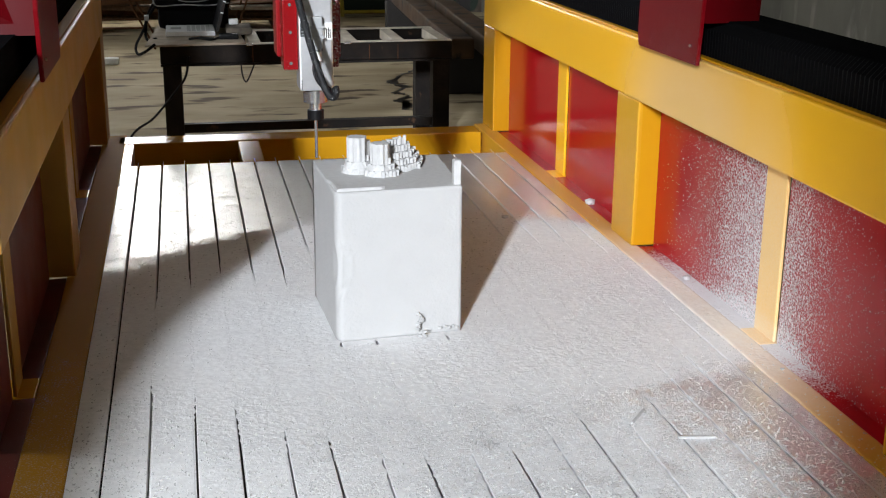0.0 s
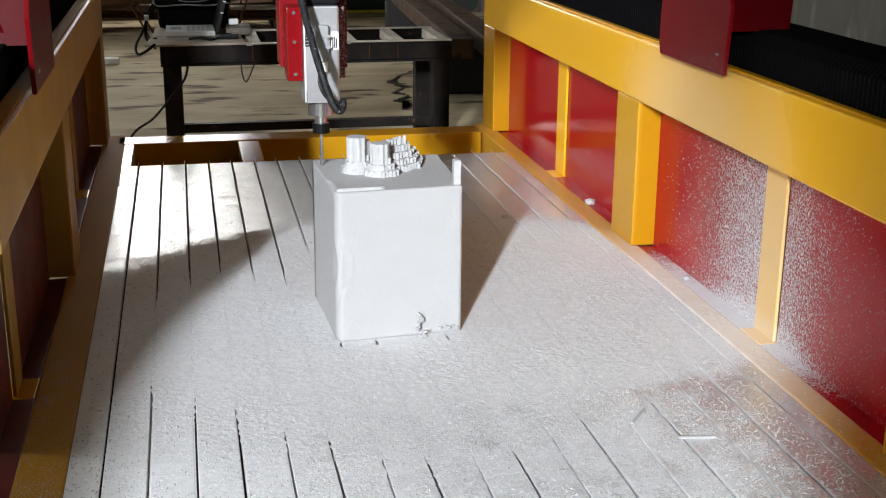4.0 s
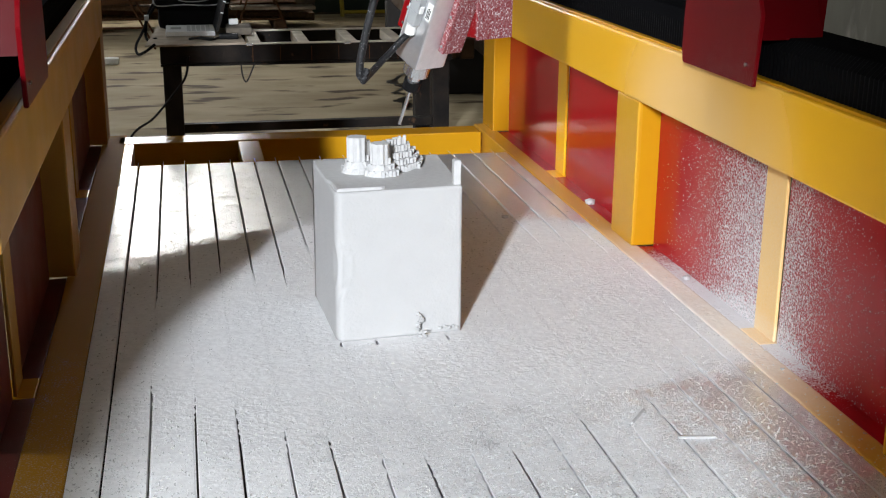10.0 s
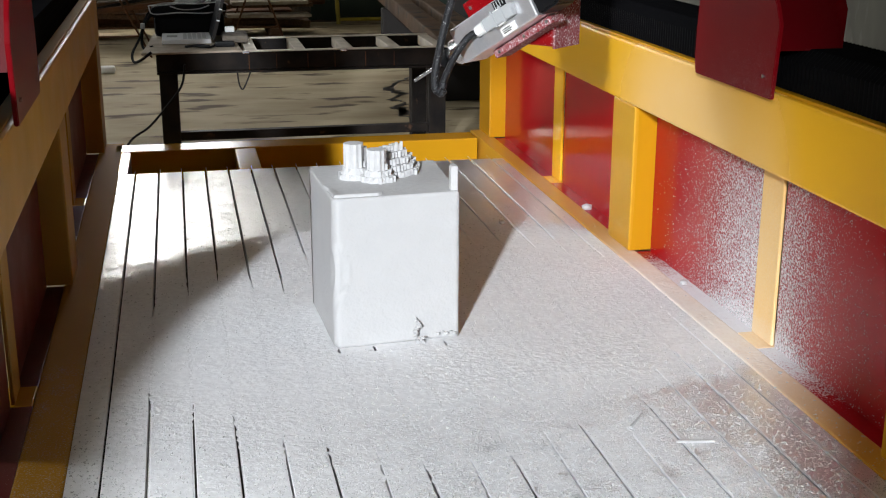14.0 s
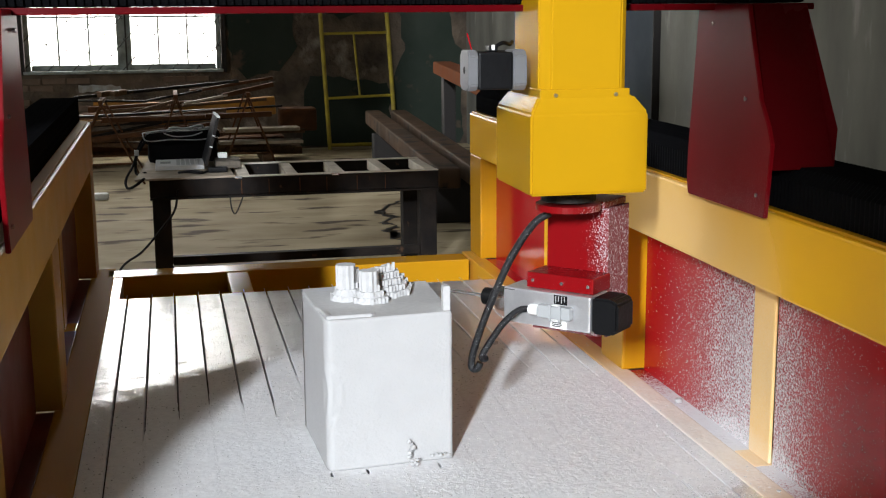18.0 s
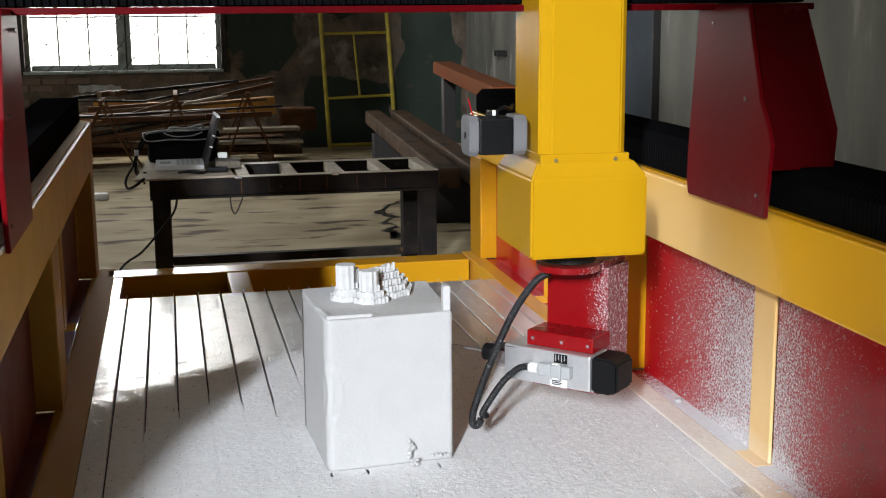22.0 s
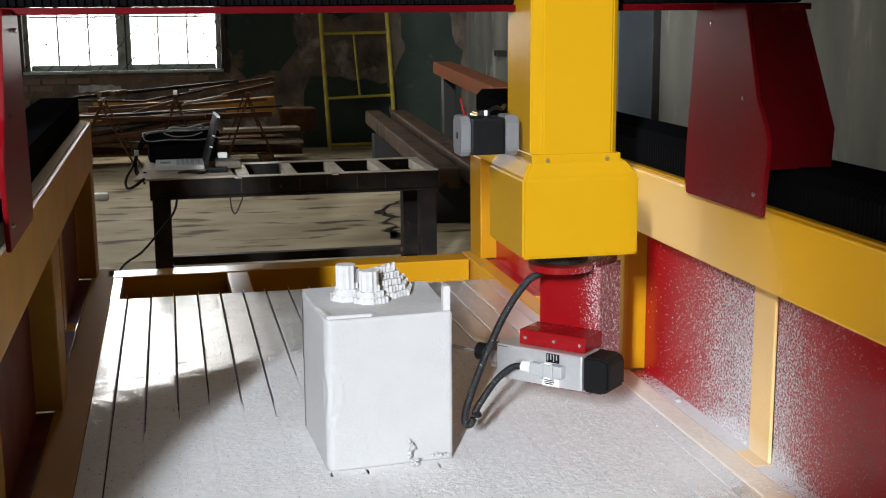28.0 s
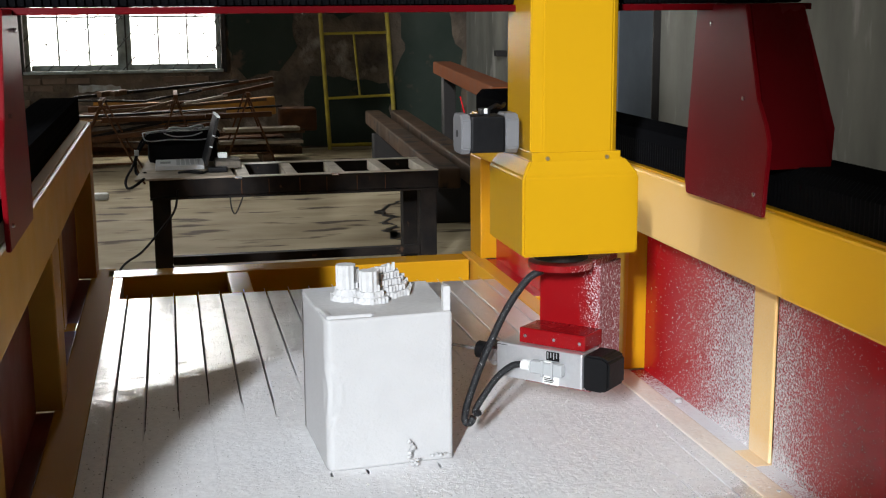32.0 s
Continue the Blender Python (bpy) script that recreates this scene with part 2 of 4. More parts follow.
def box(x0, x1, y0, y1, z0, z1, bevel=0.004, bm=None, m=None):
    """A bevelled block, added to bm if given, through the matrix m."""
    b = bm or bmesh.new()
    vs = [b.verts.new((x, y, z)) for x in (x0, x1) for y in (y0, y1) for z in (z0, z1)]
    fs = [b.faces.new([vs[i] for i in f]) for f in ((0, 1, 3, 2), (4, 6, 7, 5), (0, 4, 5, 1), (2, 3, 7, 6), (0, 2, 6, 4), (1, 5, 7, 3))]
    if m is not None:
        bmesh.ops.transform(b, matrix=m, verts=vs)
    if bevel:
        es = list({e for f in fs for e in f.edges})
        bmesh.ops.bevel(b, geom=es, offset=bevel, segments=2, affect="EDGES", profile=0.6)
    return b


def prism(outline, axis, a, c, bevel=0.003, bm=None):
    """An outline of 2D points pushed along an axis from a to c. axis x: points (y, z); y: (x, z); z: (x, y)."""
    b = bm or bmesh.new()
    put = {"x": lambda u, v, w: (w, u, v), "y": lambda u, v, w: (u, w, v), "z": lambda u, v, w: (u, v, w)}[axis]
    lo = [b.verts.new(put(u, v, a)) for u, v in outline]
    hi = [b.verts.new(put(u, v, c)) for u, v in outline]
    k = len(lo)
    fs = [b.faces.new(lo), b.faces.new(hi[::-1])] + [b.faces.new((lo[i], hi[i], hi[(i + 1) % k], lo[(i + 1) % k])) for i in range(k)]
    bmesh.ops.recalc_face_normals(b, faces=fs)
    if bevel:
        bmesh.ops.bevel(b, geom=list({e for f in fs for e in f.edges}), offset=bevel, segments=2, affect="EDGES")
    return b


def rod(p, q, r, bm=None, seg=12, r2=None):
    """A round bar from p to q."""
    b = bm or bmesh.new()
    p, q = Vector(p), Vector(q)
    m = Matrix.Translation((p + q) / 2) @ (q - p).to_track_quat("Z", "Y").to_matrix().to_4x4()
    bmesh.ops.create_cone(b, cap_ends=True, segments=seg, radius1=r, radius2=r if r2 is None else r2, depth=(q - p).length, matrix=m)
    return b


def tube(points, r, bm=None, seg=10, steps=8):
    """A bent hose through the points (a smooth curve)."""
    b = bm or bmesh.new()
    P = [Vector(p) for p in points]
    P = [P[0] * 2 - P[1]] + P + [P[-1] * 2 - P[-2]]
    line = []
    for i in range(1, len(P) - 2):
        for k in range(steps):
            t = k / steps
            line.append(0.5 * ((2 * P[i]) + (P[i + 1] - P[i - 1]) * t + (2 * P[i - 1] - 5 * P[i] + 4 * P[i + 1] - P[i + 2]) * t * t + (3 * P[i] - P[i - 1] - 3 * P[i + 1] + P[i + 2]) * t ** 3))
    line.append(P[-2])
    rings, side = [], None
    for i, c in enumerate(line):
        way = (line[min(i + 1, len(line) - 1)] - line[max(i - 1, 0)]).normalized()
        side = (side - way * side.dot(way)).normalized() if side else way.orthogonal().normalized()
        up = way.cross(side)
        rings.append([b.verts.new(c + r * (math.cos(a) * side + math.sin(a) * up)) for a in (2 * math.pi * j / seg for j in range(seg))])
    for u, w in zip(rings, rings[1:]):
        for j in range(seg):
            f = b.faces.new((u[j], u[(j + 1) % seg], w[(j + 1) % seg], w[j]))
            f.smooth = True
    b.faces.new(rings[0][::-1])
    b.faces.new(rings[-1])
    return b


def structure(ob, label, category):
    return tagged(ob, label, category, kind="structure")


# ---- the hall ----
ground = part("floor", box(-9, 6.0, -13.0, 16.0, -0.2, 0, 0), CONCRETE)
structure(ground, "dusty stained concrete workshop floor with dark damp marks", "floor")
BACK, RIGHT, LEFT, FRONT, ROOF = 14.4, 3.7, -6.5, -11.0, 8.5


def wall(name, pieces, material, label):
    bm = bmesh.new()
    for p in pieces:
        box(*p, 0, bm)
    return structure(part(name, bm, material), label, "wall")


WX0, WX1, WZ0, WZ1 = -1.32, 0.82, 0.94, 4.3
wall("wall_north", [(LEFT, WX0, BACK, BACK + 0.35, 0, ROOF), (WX1, RIGHT, BACK, BACK + 0.35, 0, ROOF),
                    (WX0, WX1, BACK, BACK + 0.35, 0, WZ0), (WX0, WX1, BACK, BACK + 0.35, WZ1, ROOF)], OLD_WALL,
     "old brick wall with flaking brown plaster and bare patches")
wall("wall_east", [(RIGHT, RIGHT + 0.3, FRONT, BACK + 0.35, 0, ROOF)], PLASTER, "bare grey streaked concrete wall")
# openings added in the unseen west wall for its two fill lamps
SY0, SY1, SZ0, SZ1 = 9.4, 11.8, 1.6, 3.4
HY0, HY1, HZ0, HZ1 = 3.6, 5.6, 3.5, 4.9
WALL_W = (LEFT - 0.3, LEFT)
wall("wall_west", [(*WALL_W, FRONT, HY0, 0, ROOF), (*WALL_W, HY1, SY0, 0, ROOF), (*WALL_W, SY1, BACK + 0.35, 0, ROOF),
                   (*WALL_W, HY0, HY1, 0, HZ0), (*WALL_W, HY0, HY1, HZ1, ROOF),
                   (*WALL_W, SY0, SY1, 0, SZ0), (*WALL_W, SY0, SY1, SZ1, ROOF)], PLASTER, "bare grey plastered wall with two openings added for fill lamps")
GX0, GX1 = -5.52, -4.88
wall("wall_south", [(LEFT, GX0, FRONT - 0.3, FRONT, 0, ROOF), (GX1, RIGHT, FRONT - 0.3, FRONT, 0, ROOF),
                    (GX0, GX1, FRONT - 0.3, FRONT, 8.2, ROOF)], PLASTER, "plastered wall with a tall narrow opening")
# added out of view: blocks the gate light on the right leg and panels
wall("wall_light_block", [(-0.77, RIGHT, -2.6, -2.3, 0, 2.95), (-1.03, RIGHT, -2.6, -2.3, 2.95, ROOF)], PLASTER, "unseen cross wall added to keep the key light off the right side")
# added out of view: outline shaped to cast the bed's curved shadow edge
jamb = [(LEFT, 0), (-0.51, 0), (-0.51, 0.94), (-0.575, 1.02), (-0.62, 1.08), (-0.675, 1.17), (-0.715, 1.25), (-0.745, 1.33), (-0.76, 1.42), (-0.76, 1.53), (-0.80, 1.65), (-0.93, 1.80), (-1.17, 2.0), (-1.40, 2.2), (-1.40, ROOF), (LEFT, ROOF)]
structure(part("wall_shadow_edge", prism(jamb, "y", 0.9, 1.1, 0), PLASTER), "unseen plastered wall added to cast the curved shadow edge on the bed", "wall")
structure(part("ceiling", box(LEFT, RIGHT, FRONT, BACK, ROOF, ROOF + 0.2, 0), PLASTER), "plain grey workshop ceiling", "ceiling")


def ragged(outline, step, amount, seed):
    """The outline with its sides broken up unevenly, as flaking paint is."""
    g, pts = random.Random(seed), []
    for (x0, z0), (x1, z1) in zip(outline, outline[1:] + outline[:1]):
        k = max(1, int(math.hypot(x1 - x0, z1 - z0) / step))
        pts += [(x0 + (x1 - x0) * q / k + g.uniform(-amount, amount), max(0.01, z0 + (z1 - z0) * q / k + g.uniform(-amount, amount))) for q in range(k)]
    return pts


for k, outline in enumerate(([(0.90, 1.52), (1.00, 2.60), (1.50, 2.60), (1.63, 1.52), (1.66, 1.20), (1.50, 0.90), (1.12, 0.84), (0.93, 1.0)],
                             [(2.86, 2.30), (3.40, 2.30), (3.47, 1.60), (3.55, 1.30), (3.63, 1.08), (3.63, 0.03), (2.77, 0.03), (2.77, 0.74), (2.95, 1.10)],
                             [(1.80, 0.86), (2.20, 0.80), (2.755, 0.74), (2.755, 0.03), (1.70, 0.03), (1.74, 0.42)],
                             [(1.75, 2.3), (2.6, 2.3), (2.7, 1.62), (2.2, 1.50), (1.78, 1.60)])):
    structure(part("wall_paint", prism(ragged(outline, 0.09, 0.030, 60 + k), "y", BACK - 0.012, BACK - 0.002, 0), GREEN_WALL), "patch of dark green wall paint, flaking at its edges", "wall paint")
structure(part("wall_paint", prism(ragged([(-0.78, 0.79), (-0.30, 0.77), (-0.30, 0.71), (-0.78, 0.70)], 0.05, 0.015, 70), "y", BACK - 0.010, BACK - 0.002, 0), mat("pale_limewash", (0.34, 0.37, 0.37), 0.9, grain=(12.0, (0.2, 0.19, 0.16), 0.8))), "smear of pale limewash on the old wall", "wall paint")

# ---- the milling machine's frame ----
Y0, Y1, ZB = 2.15, 6.08, 0.36
machine = tagged(empty("milling_machine", (0.75, 4.0, 0)), "yellow and red steel frame of a large milling machine", "machine")


def mpart(name, bm, material, label=""):
    ob = part(name, bm, material, machine, label)
    ob.matrix_parent_inverse = Matrix.Translation((-0.75, -4.0, 0))
    return ob


for s, inner, rail_in in ((1, 1.705, 1.66), (-1, -0.152, -0.0735)):
    def xs(a, b):
        return tuple(sorted((inner + s * a, inner + s * b)))
    start = Y0 if s > 0 else 2.45
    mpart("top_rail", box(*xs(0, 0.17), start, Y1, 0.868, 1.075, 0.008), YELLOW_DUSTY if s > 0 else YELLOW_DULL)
    mpart("rail_lip", box(*xs(0.012, 0.10), start, Y1, 1.0755, 1.083, 0.002), YELLOW if s > 0 else YELLOW_SHADE_DUSTY)
    mpart("bottom_rail", box(*tuple(sorted((rail_in, inner + s * 0.03))), Y0, Y1, 0.16, ZB, 0.006), RAIL_DUSTY if s > 0 else YELLOW_SHADE_DUSTY)
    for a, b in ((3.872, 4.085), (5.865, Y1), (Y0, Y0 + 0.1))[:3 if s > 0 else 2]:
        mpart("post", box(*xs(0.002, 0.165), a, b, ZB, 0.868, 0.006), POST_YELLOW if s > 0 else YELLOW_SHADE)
        mpart("foot", box(*xs(-0.01, 0.14), a + 0.02, b - 0.02, 0.0, 0.1595, 0.006), YELLOW)
    for a in (2.93, 4.90):
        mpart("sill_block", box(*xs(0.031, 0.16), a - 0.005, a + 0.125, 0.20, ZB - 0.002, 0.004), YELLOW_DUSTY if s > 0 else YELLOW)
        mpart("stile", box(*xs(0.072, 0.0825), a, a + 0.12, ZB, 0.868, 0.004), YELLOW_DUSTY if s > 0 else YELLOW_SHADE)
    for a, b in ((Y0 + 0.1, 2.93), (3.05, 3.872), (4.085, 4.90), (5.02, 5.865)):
        mpart("side_panel", box(*xs(0.083, 0.088), (2.63 if s < 0 and a < 2.5 else a) + 0.002, b - 0.002, ZB - 0.010, 0.868, 0.001), RED_PANEL if s > 0 else RED_SHADE, "glossy dark red sheet panel")
        mpart("bay_floor", box(*xs(0.0305, 0.0828), a + 0.001, b - 0.001, ZB - 0.012, ZB - 0.003, 0.001), LEDGE if s > 0 else RED_SHADE, "dark red sheet ledge")

mpart("end_beam", box(-0.11, 1.65, 5.87, 6.03, 0.20, ZB, 0.006), YELLOW)
mpart("pit_bar", box(0.45, 0.55, 5.402, 5.87, 0.26, ZB - 0.004, 0.005), YELLOW)
mpart("end_plate", box(-0.11, -0.035, 5.402, 5.87, 0.24, ZB - 0.002, 0.004), ALU)
mpart("under_tray", box(-0.11, 1.65, Y0, 5.87, 0.17, 0.20, 0.003), DARK_STEEL)

# bed of slotted extrusions
bed = tagged(empty("machine_bed", (0.75, 3.7, ZB)), "aluminium slotted bed strewn with white foam dust", "machine bed")
slat_bm = prism([(-0.0463, -0.03), (0.0463, -0.03), (0.0463, -0.0013), (0.0449, 0), (-0.0449, 0), (-0.0463, -0.0013)], "y", -1.75, 1.70, 0)
slat_mesh = part("slat", slat_bm, BED, bed)
slat_mesh.location = (0.05 - 0.75, 0, 0)
for i in range(2, 17):
    ob = new("slat", slat_mesh.data)
    ob.parent = bed
    ob.location = (-0.05 + 0.1 * i - 0.75, 0, 0)
part("edge_strip", box(-0.0725 - 0.75, -0.0045 - 0.75, -1.75, 1.70, -0.03, 0, 0.0015), BED, bed)
part("edge_strip", box(1.604 - 0.75, 1.656 - 0.75, -1.75, 1.70, -0.03, -0.001, 0.0015), BED, bed)
ob = part("bed_base", box(-0.87, 0.905, -1.75, 1.69, -0.15, -0.031, 0.002), DARK_STEEL, bed)

# ---- bellows over the guide rails ----
for s, x0, x1 in ((1, 1.735, 1.93), (-1, -0.40, -0.20)):
    bel = tagged(empty("rail_bellows", ((x0 + x1) / 2, 4.0, 1.08)), "black pleated cloth bellows lying over the guide rail", "bellows", group="rail bellows")
    P = 0.0196
    prof = [(x0, 0.004), (x0, 0.085), (x0 + 0.03, 0.115), (x1, 0.115), (x1, 0.004)]
    cx = (x0 + x1) / 2
    bm = bmesh.new()
    rings = []
    for y, d in ((0.0, 0.003), (P * 0.5, 0.0), (P, 0.003)):
        rings.append([bm.verts.new((x - cx + (d if x < cx else -d), y, z - (d if z > 0.05 else 0))) for x, z in prof])
    for u, w in zip(rings, rings[1:]):
        for j in range(4):
            bm.faces.new((u[j], u[j + 1], w[j + 1], w[j]))
        bm.faces.new((u[4], u[0], w[0], w[4]))
    bm.faces.new(rings[0][::-1])
    bm.faces.new(rings[-1])
    bmesh.ops.recalc_face_normals(bm, faces=bm.faces)
    first = part("pleat", bm, BELLOWS, bel)
    start = Y0 if s > 0 else 2.55
    first.location = (0, start - 4.0, 0)
    for i in range(1, int((6.07 - start) / P)):
        ob = new("pleat", first.data)
        ob.parent = bel
        ob.location = (0, start - 4.0 + P * i, 0)

# ---- the gantry: at its own y, legs in its space ----
gantry = tagged(empty("gantry", (0, 2.82, 0)), "dark red travelling gantry with a black bellows beam", "gantry")
for s, inner in ((1, 1.675), (-1, -0.14)):
    def gx(a, b):
        return tuple(sorted((inner + s * a, inner + s * b)))
    plate = prism([(0.0, 1.066), (0.472, 1.064), (0.482, 1.10), (0.480, 1.19), (0.432, 1.60), (0.132, 1.60), (0.045, 1.36), (0.0, 1.30), (-0.022, 1.255)], "x", *gx(0, 0.012), 0.002)
    part("leg_plate", plate, RED_DUSTY, gantry, "red steel side plate flecked with foam dust")
    front = prism([(inner + s * 0.0125, 1.19), (inner + s * 0.18, 1.19), (inner + s * 0.185, 1.29), (inner + s * 0.16, 1.60), (inner + s * 0.0125, 1.60)], "y", -0.015, -0.005, 0)
    for v in front.verts:
        if v.co.z > 1.3:
            v.co.y += 0.14 * (v.co.z - 1.29) / 0.31
    part("leg_front", front, GANTRY_RED, gantry)
    part("leg_back", box(*gx(0.0125, 0.19), 0.40, 0.46, 1.19, 1.60, 0.004), GANTRY_RED, gantry)
    part("leg_carriage", box(*gx(0.02, 0.19), 0.012, 0.44, 1.197, 1.24, 0.006), GANTRY_RED, gantry)
    for z, y in ((1.55, 0.33), (1.36, 0.12), (1.12, 0.04)):
        part("bolt", rod((inner - s * 0.006, y, z), (inner, y, z), 0.0055, None, 8), STEEL, gantry)
part("beam_tray", box(-0.40, 1.97, 0.33, 0.62, 1.585, 1.603, 0.003), GANTRY_RED, gantry, "dark red beam edge")
part("beam_cover", box(-0.38, 1.95, 0.345, 0.60, 1.604, 1.95, 0.01), BELLOWS, gantry, "black bellows cover of the beam")
bm = bmesh.new()
for i in range(115):
    box(-0.36 + 0.02 * i, -0.352 + 0.02 * i, 0.335, 0.344, 1.606, 1.93, 0, bm)
part("beam_pleats", bm, BELLOWS, gantry)

# ---- the column with its motor; its origin is the turning axis at the height of the spindle's hinge ----
column = tagged(empty("router_column", (1.27, 3.14, 0.57)), "bright yellow vertical router column with a stepper motor", "machine column")
part("shaft_cover", prism([(-0.127, -0.13), (-0.10, -0.155), (0.085, -0.155), (0.103, -0.14), (0.103, 0.09), (-0.127, 0.09)], "z", 0.60, 1.75, 0.004), YELLOW_HEAD, column)
part("side_rail", box(0.104, 0.114, -0.10, 0.08, 0.60, 1.75, 0.003), BLACK, column)
bm = bmesh.new()
lv = [(-0.157, 0.157, -0.17, 0.17, 0.338), (-0.157, 0.157, -0.17, 0.17, 0.546), (-0.135, 0.118, -0.160, 0.12, 0.591)]
vs = [[bm.verts.new(v) for v in ((a, c, z), (b, c, z), (b, d, z), (a, d, z))] for a, b, c, d, z in lv]
fs = [bm.faces.new(vs[0][::-1]), bm.faces.new(vs[2])]
for u, w in zip(vs, vs[1:]):
    for j in range(4):
        fs.append(bm.faces.new((u[j], u[(j + 1) % 4], w[(j + 1) % 4], w[j])))
bmesh.ops.bevel(bm, geom=bm.edges[:], offset=0.006, segments=2, affect="EDGES")
part("housing", bm, YELLOW_HEAD, column, "yellow sheet steel housing")
part("collar", box(-0.131, 0.108, -0.161, 0.10, 0.580, 0.608, 0.003), YELLOW_HEAD, column)
for x in (-0.09, 0.07):
    part("screw", rod((x, -0.165, 0.593), (x, -0.160, 0.593), 0.005, None, 10), BRASS, column)
motor = part("motor", box(-0.2545, -0.164, -0.098, -0.006, 0.606, 0.700, 0.006), BLACK, column, "black stepper motor with grey cast ends")
CAST = mat("cast_grey_metal", (0.20, 0.20, 0.205), 0.4, 0.35, grain=(30.0, (0.22, 0.22, 0.23), 0.6))
cap = [(-0.100, 0.618), (-0.086, 0.603), (-0.018, 0.603), (-0.004, 0.618), (-0.004, 0.690), (-0.018, 0.705), (-0.086, 0.705), (-0.100, 0.690)]
part("end_cap", prism(cap, "x", -0.280, -0.255, 0.003), CAST, motor, "grey cast end cap")
part("shaft_hole", rod((-0.2812, -0.052, 0.654), (-0.2795, -0.052, 0.654), 0.009, None, 16), BLACK, motor)
part("flange", prism(cap, "x", -0.1635, -0.1285, 0.003), CAST, motor, "grey cast flange")
for y in (-0.086, -0.018):
    for z in (0.616, 0.692):
        part("motor_bolt", rod((-0.176, y, z), (-0.164, y, z), 0.006, None, 8), STEEL, motor)
part("motor_plug", box(-0.220, -0.196, -0.070, -0.030, 0.7005, 0.716, 0.003), BLACK, motor)
part("plug_tip", box(-0.214, -0.205, -0.074, -0.0702, 0.704, 0.718, 0.002), WHITE, motor)
part("motor_lead", tube([(-0.200, -0.05, 0.712), (-0.175, -0.04, 0.722), (-0.150, -0.01, 0.716), (-0.135, 0.02, 0.722)], 0.005, None, 8, 6), BLACK, motor)
part("red_wire", tube([(-0.255, -0.03, 0.703), (-0.258, -0.02, 0.722), (-0.262, -0.01, 0.745)], 0.0018, None, 6, 5), REDP, motor, "red wire")
motor.location = (-0.028, -0.030, 0.002)
part("swivel_bearing", rod((0, 0, 0.30), (0, 0, 0.337), 0.075, None, 32), IRON, column)

# ---- the swivel head: bracket, and the spindle that tilts on it ----
swivel = tagged(empty("swivel_head", (1.27, 3.14, 0.57)), "red swivel bracket carrying a milling spindle, flecked with foam dust", "milling head")
HEAD_RED = mat("red_bracket_paint", (0.21, 0.003, 0.005), 0.25, wear=(320.0, (0.60, 0.55, 0.56), 0.68))
HEAD_FLECKED = dusted("red_bracket_flecked", (0.21, 0.003, 0.005), 0.3, 0.0, [((0.10, 0.07, 0.15), (0.15, 0.4, 0.5), 0.50)], fine=230.0, own=True, weight=0.9, soft=0.12, dust=(0.55, 0.52, 0.53), edge=0.1)
HEAD_DUST = mat("red_paint_under_foam", (0.20, 0.006, 0.010), 0.7, grain=(150.0, (0.32, 0.22, 0.23), 0.55), wear=(210.0, (0.66, 0.62, 0.63), 0.56), bump=0.004, bump_scale=150.0)
part("top_plate", box(-0.100, 0.080, 0.06, 0.195, 0.2725, 0.292, 0.004), HEAD_FLECKED, swivel)
part("turn_flange", rod((0, 0, 0.274), (0, 0, 0.2915), 0.088, None, 40), HEAD_FLECKED, swivel, "round red flange flecked with foam")
part("back_box", box(-0.105, 0.080, 0.075, 0.195, -0.085, 0.272, 0.004), HEAD_FLECKED, swivel)
part("side_plate", box(0.0805, 0.088, 0.070, 0.20, -0.09, 0.272, 0.002), HEAD_DUST, swivel, "red edge plate caked with white foam dust")
part("hinge_boss", rod((0, 0.06, 0), (0, 0.074, 0), 0.045, None, 24), STEEL, swivel)
spindle = part("spindle", box(-0.050, 0.050, -0.055, 0.050, -0.170, 0.100, 0.006), ALU, swivel, "silver square milling spindle")
part("spindle_cap", prism([(-0.050, 0.101), (0.050, 0.101), (0.050, 0.158), (0.038, 0.178), (-0.038, 0.178), (-0.050, 0.158)], "y", -0.053, 0.048, 0.006), BLACK, spindle, "black plastic end cap")
part("nose", rod((0, 0, -0.212), (0, 0, -0.170), 0.036, None, 24), STEEL, spindle)
part("collet", rod((0, 0, -0.238), (0, 0, -0.212), 0.018, None, 20), STEEL, spindle)
part("collet_nut", rod((0, 0, -0.264), (0, 0, -0.236), 0.025, None, 20), BLACK, spindle)
part("cutter", rod((0, 0, -0.385), (0, 0, -0.264), 0.005, None, 10), STEEL, spindle)
for sx in (-1, 1):
    y0, thick = (-0.032, 0.043) if sx < 0 else (0.004, 0.022)
    part("clamp_bar", box(*sorted((sx * 0.051, sx * (0.051 + thick))), y0, 0.074, -0.11, 0.095, 0.004), HEAD_RED if sx < 0 else HEAD_DUST, spindle, "red clamping bar")
    for z in (-0.09, 0.0, 0.08):
        part("clamp_screw", rod((sx * (0.051 + thick / 2), y0 - 0.003, z), (sx * (0.051 + thick / 2), y0, z), 0.005, None, 8), STEEL, spindle)
part("plug_box", box(-0.018, 0.018, -0.080, -0.0555, -0.050, 0.050, 0.005), GREY, spindle, "grey cable plug")
part("plug_latch", box(-0.021, 0.021, -0.074, -0.060, -0.010, 0.012, 0.003), WHITE, spindle)
part("plug_nut", rod((0, -0.069, -0.078), (0, -0.069, -0.051), 0.015, None, 14), WHITE, spindle)
part("data_label", box(-0.045, -0.020, -0.0575, -0.0555, -0.01, 0.03, 0), BLACK, spindle)
for k in range(4):
    part("label_bar", box(-0.043, -0.024 - 0.004 * (k % 2), -0.0580, -0.0576, -0.006 + 0.009 * k, -0.003 + 0.009 * k, 0), GREY, spindle)
part("warning_label", box(0.026, 0.048, -0.0575, -0.0555, -0.02, 0.03, 0), WHITE, spindle)
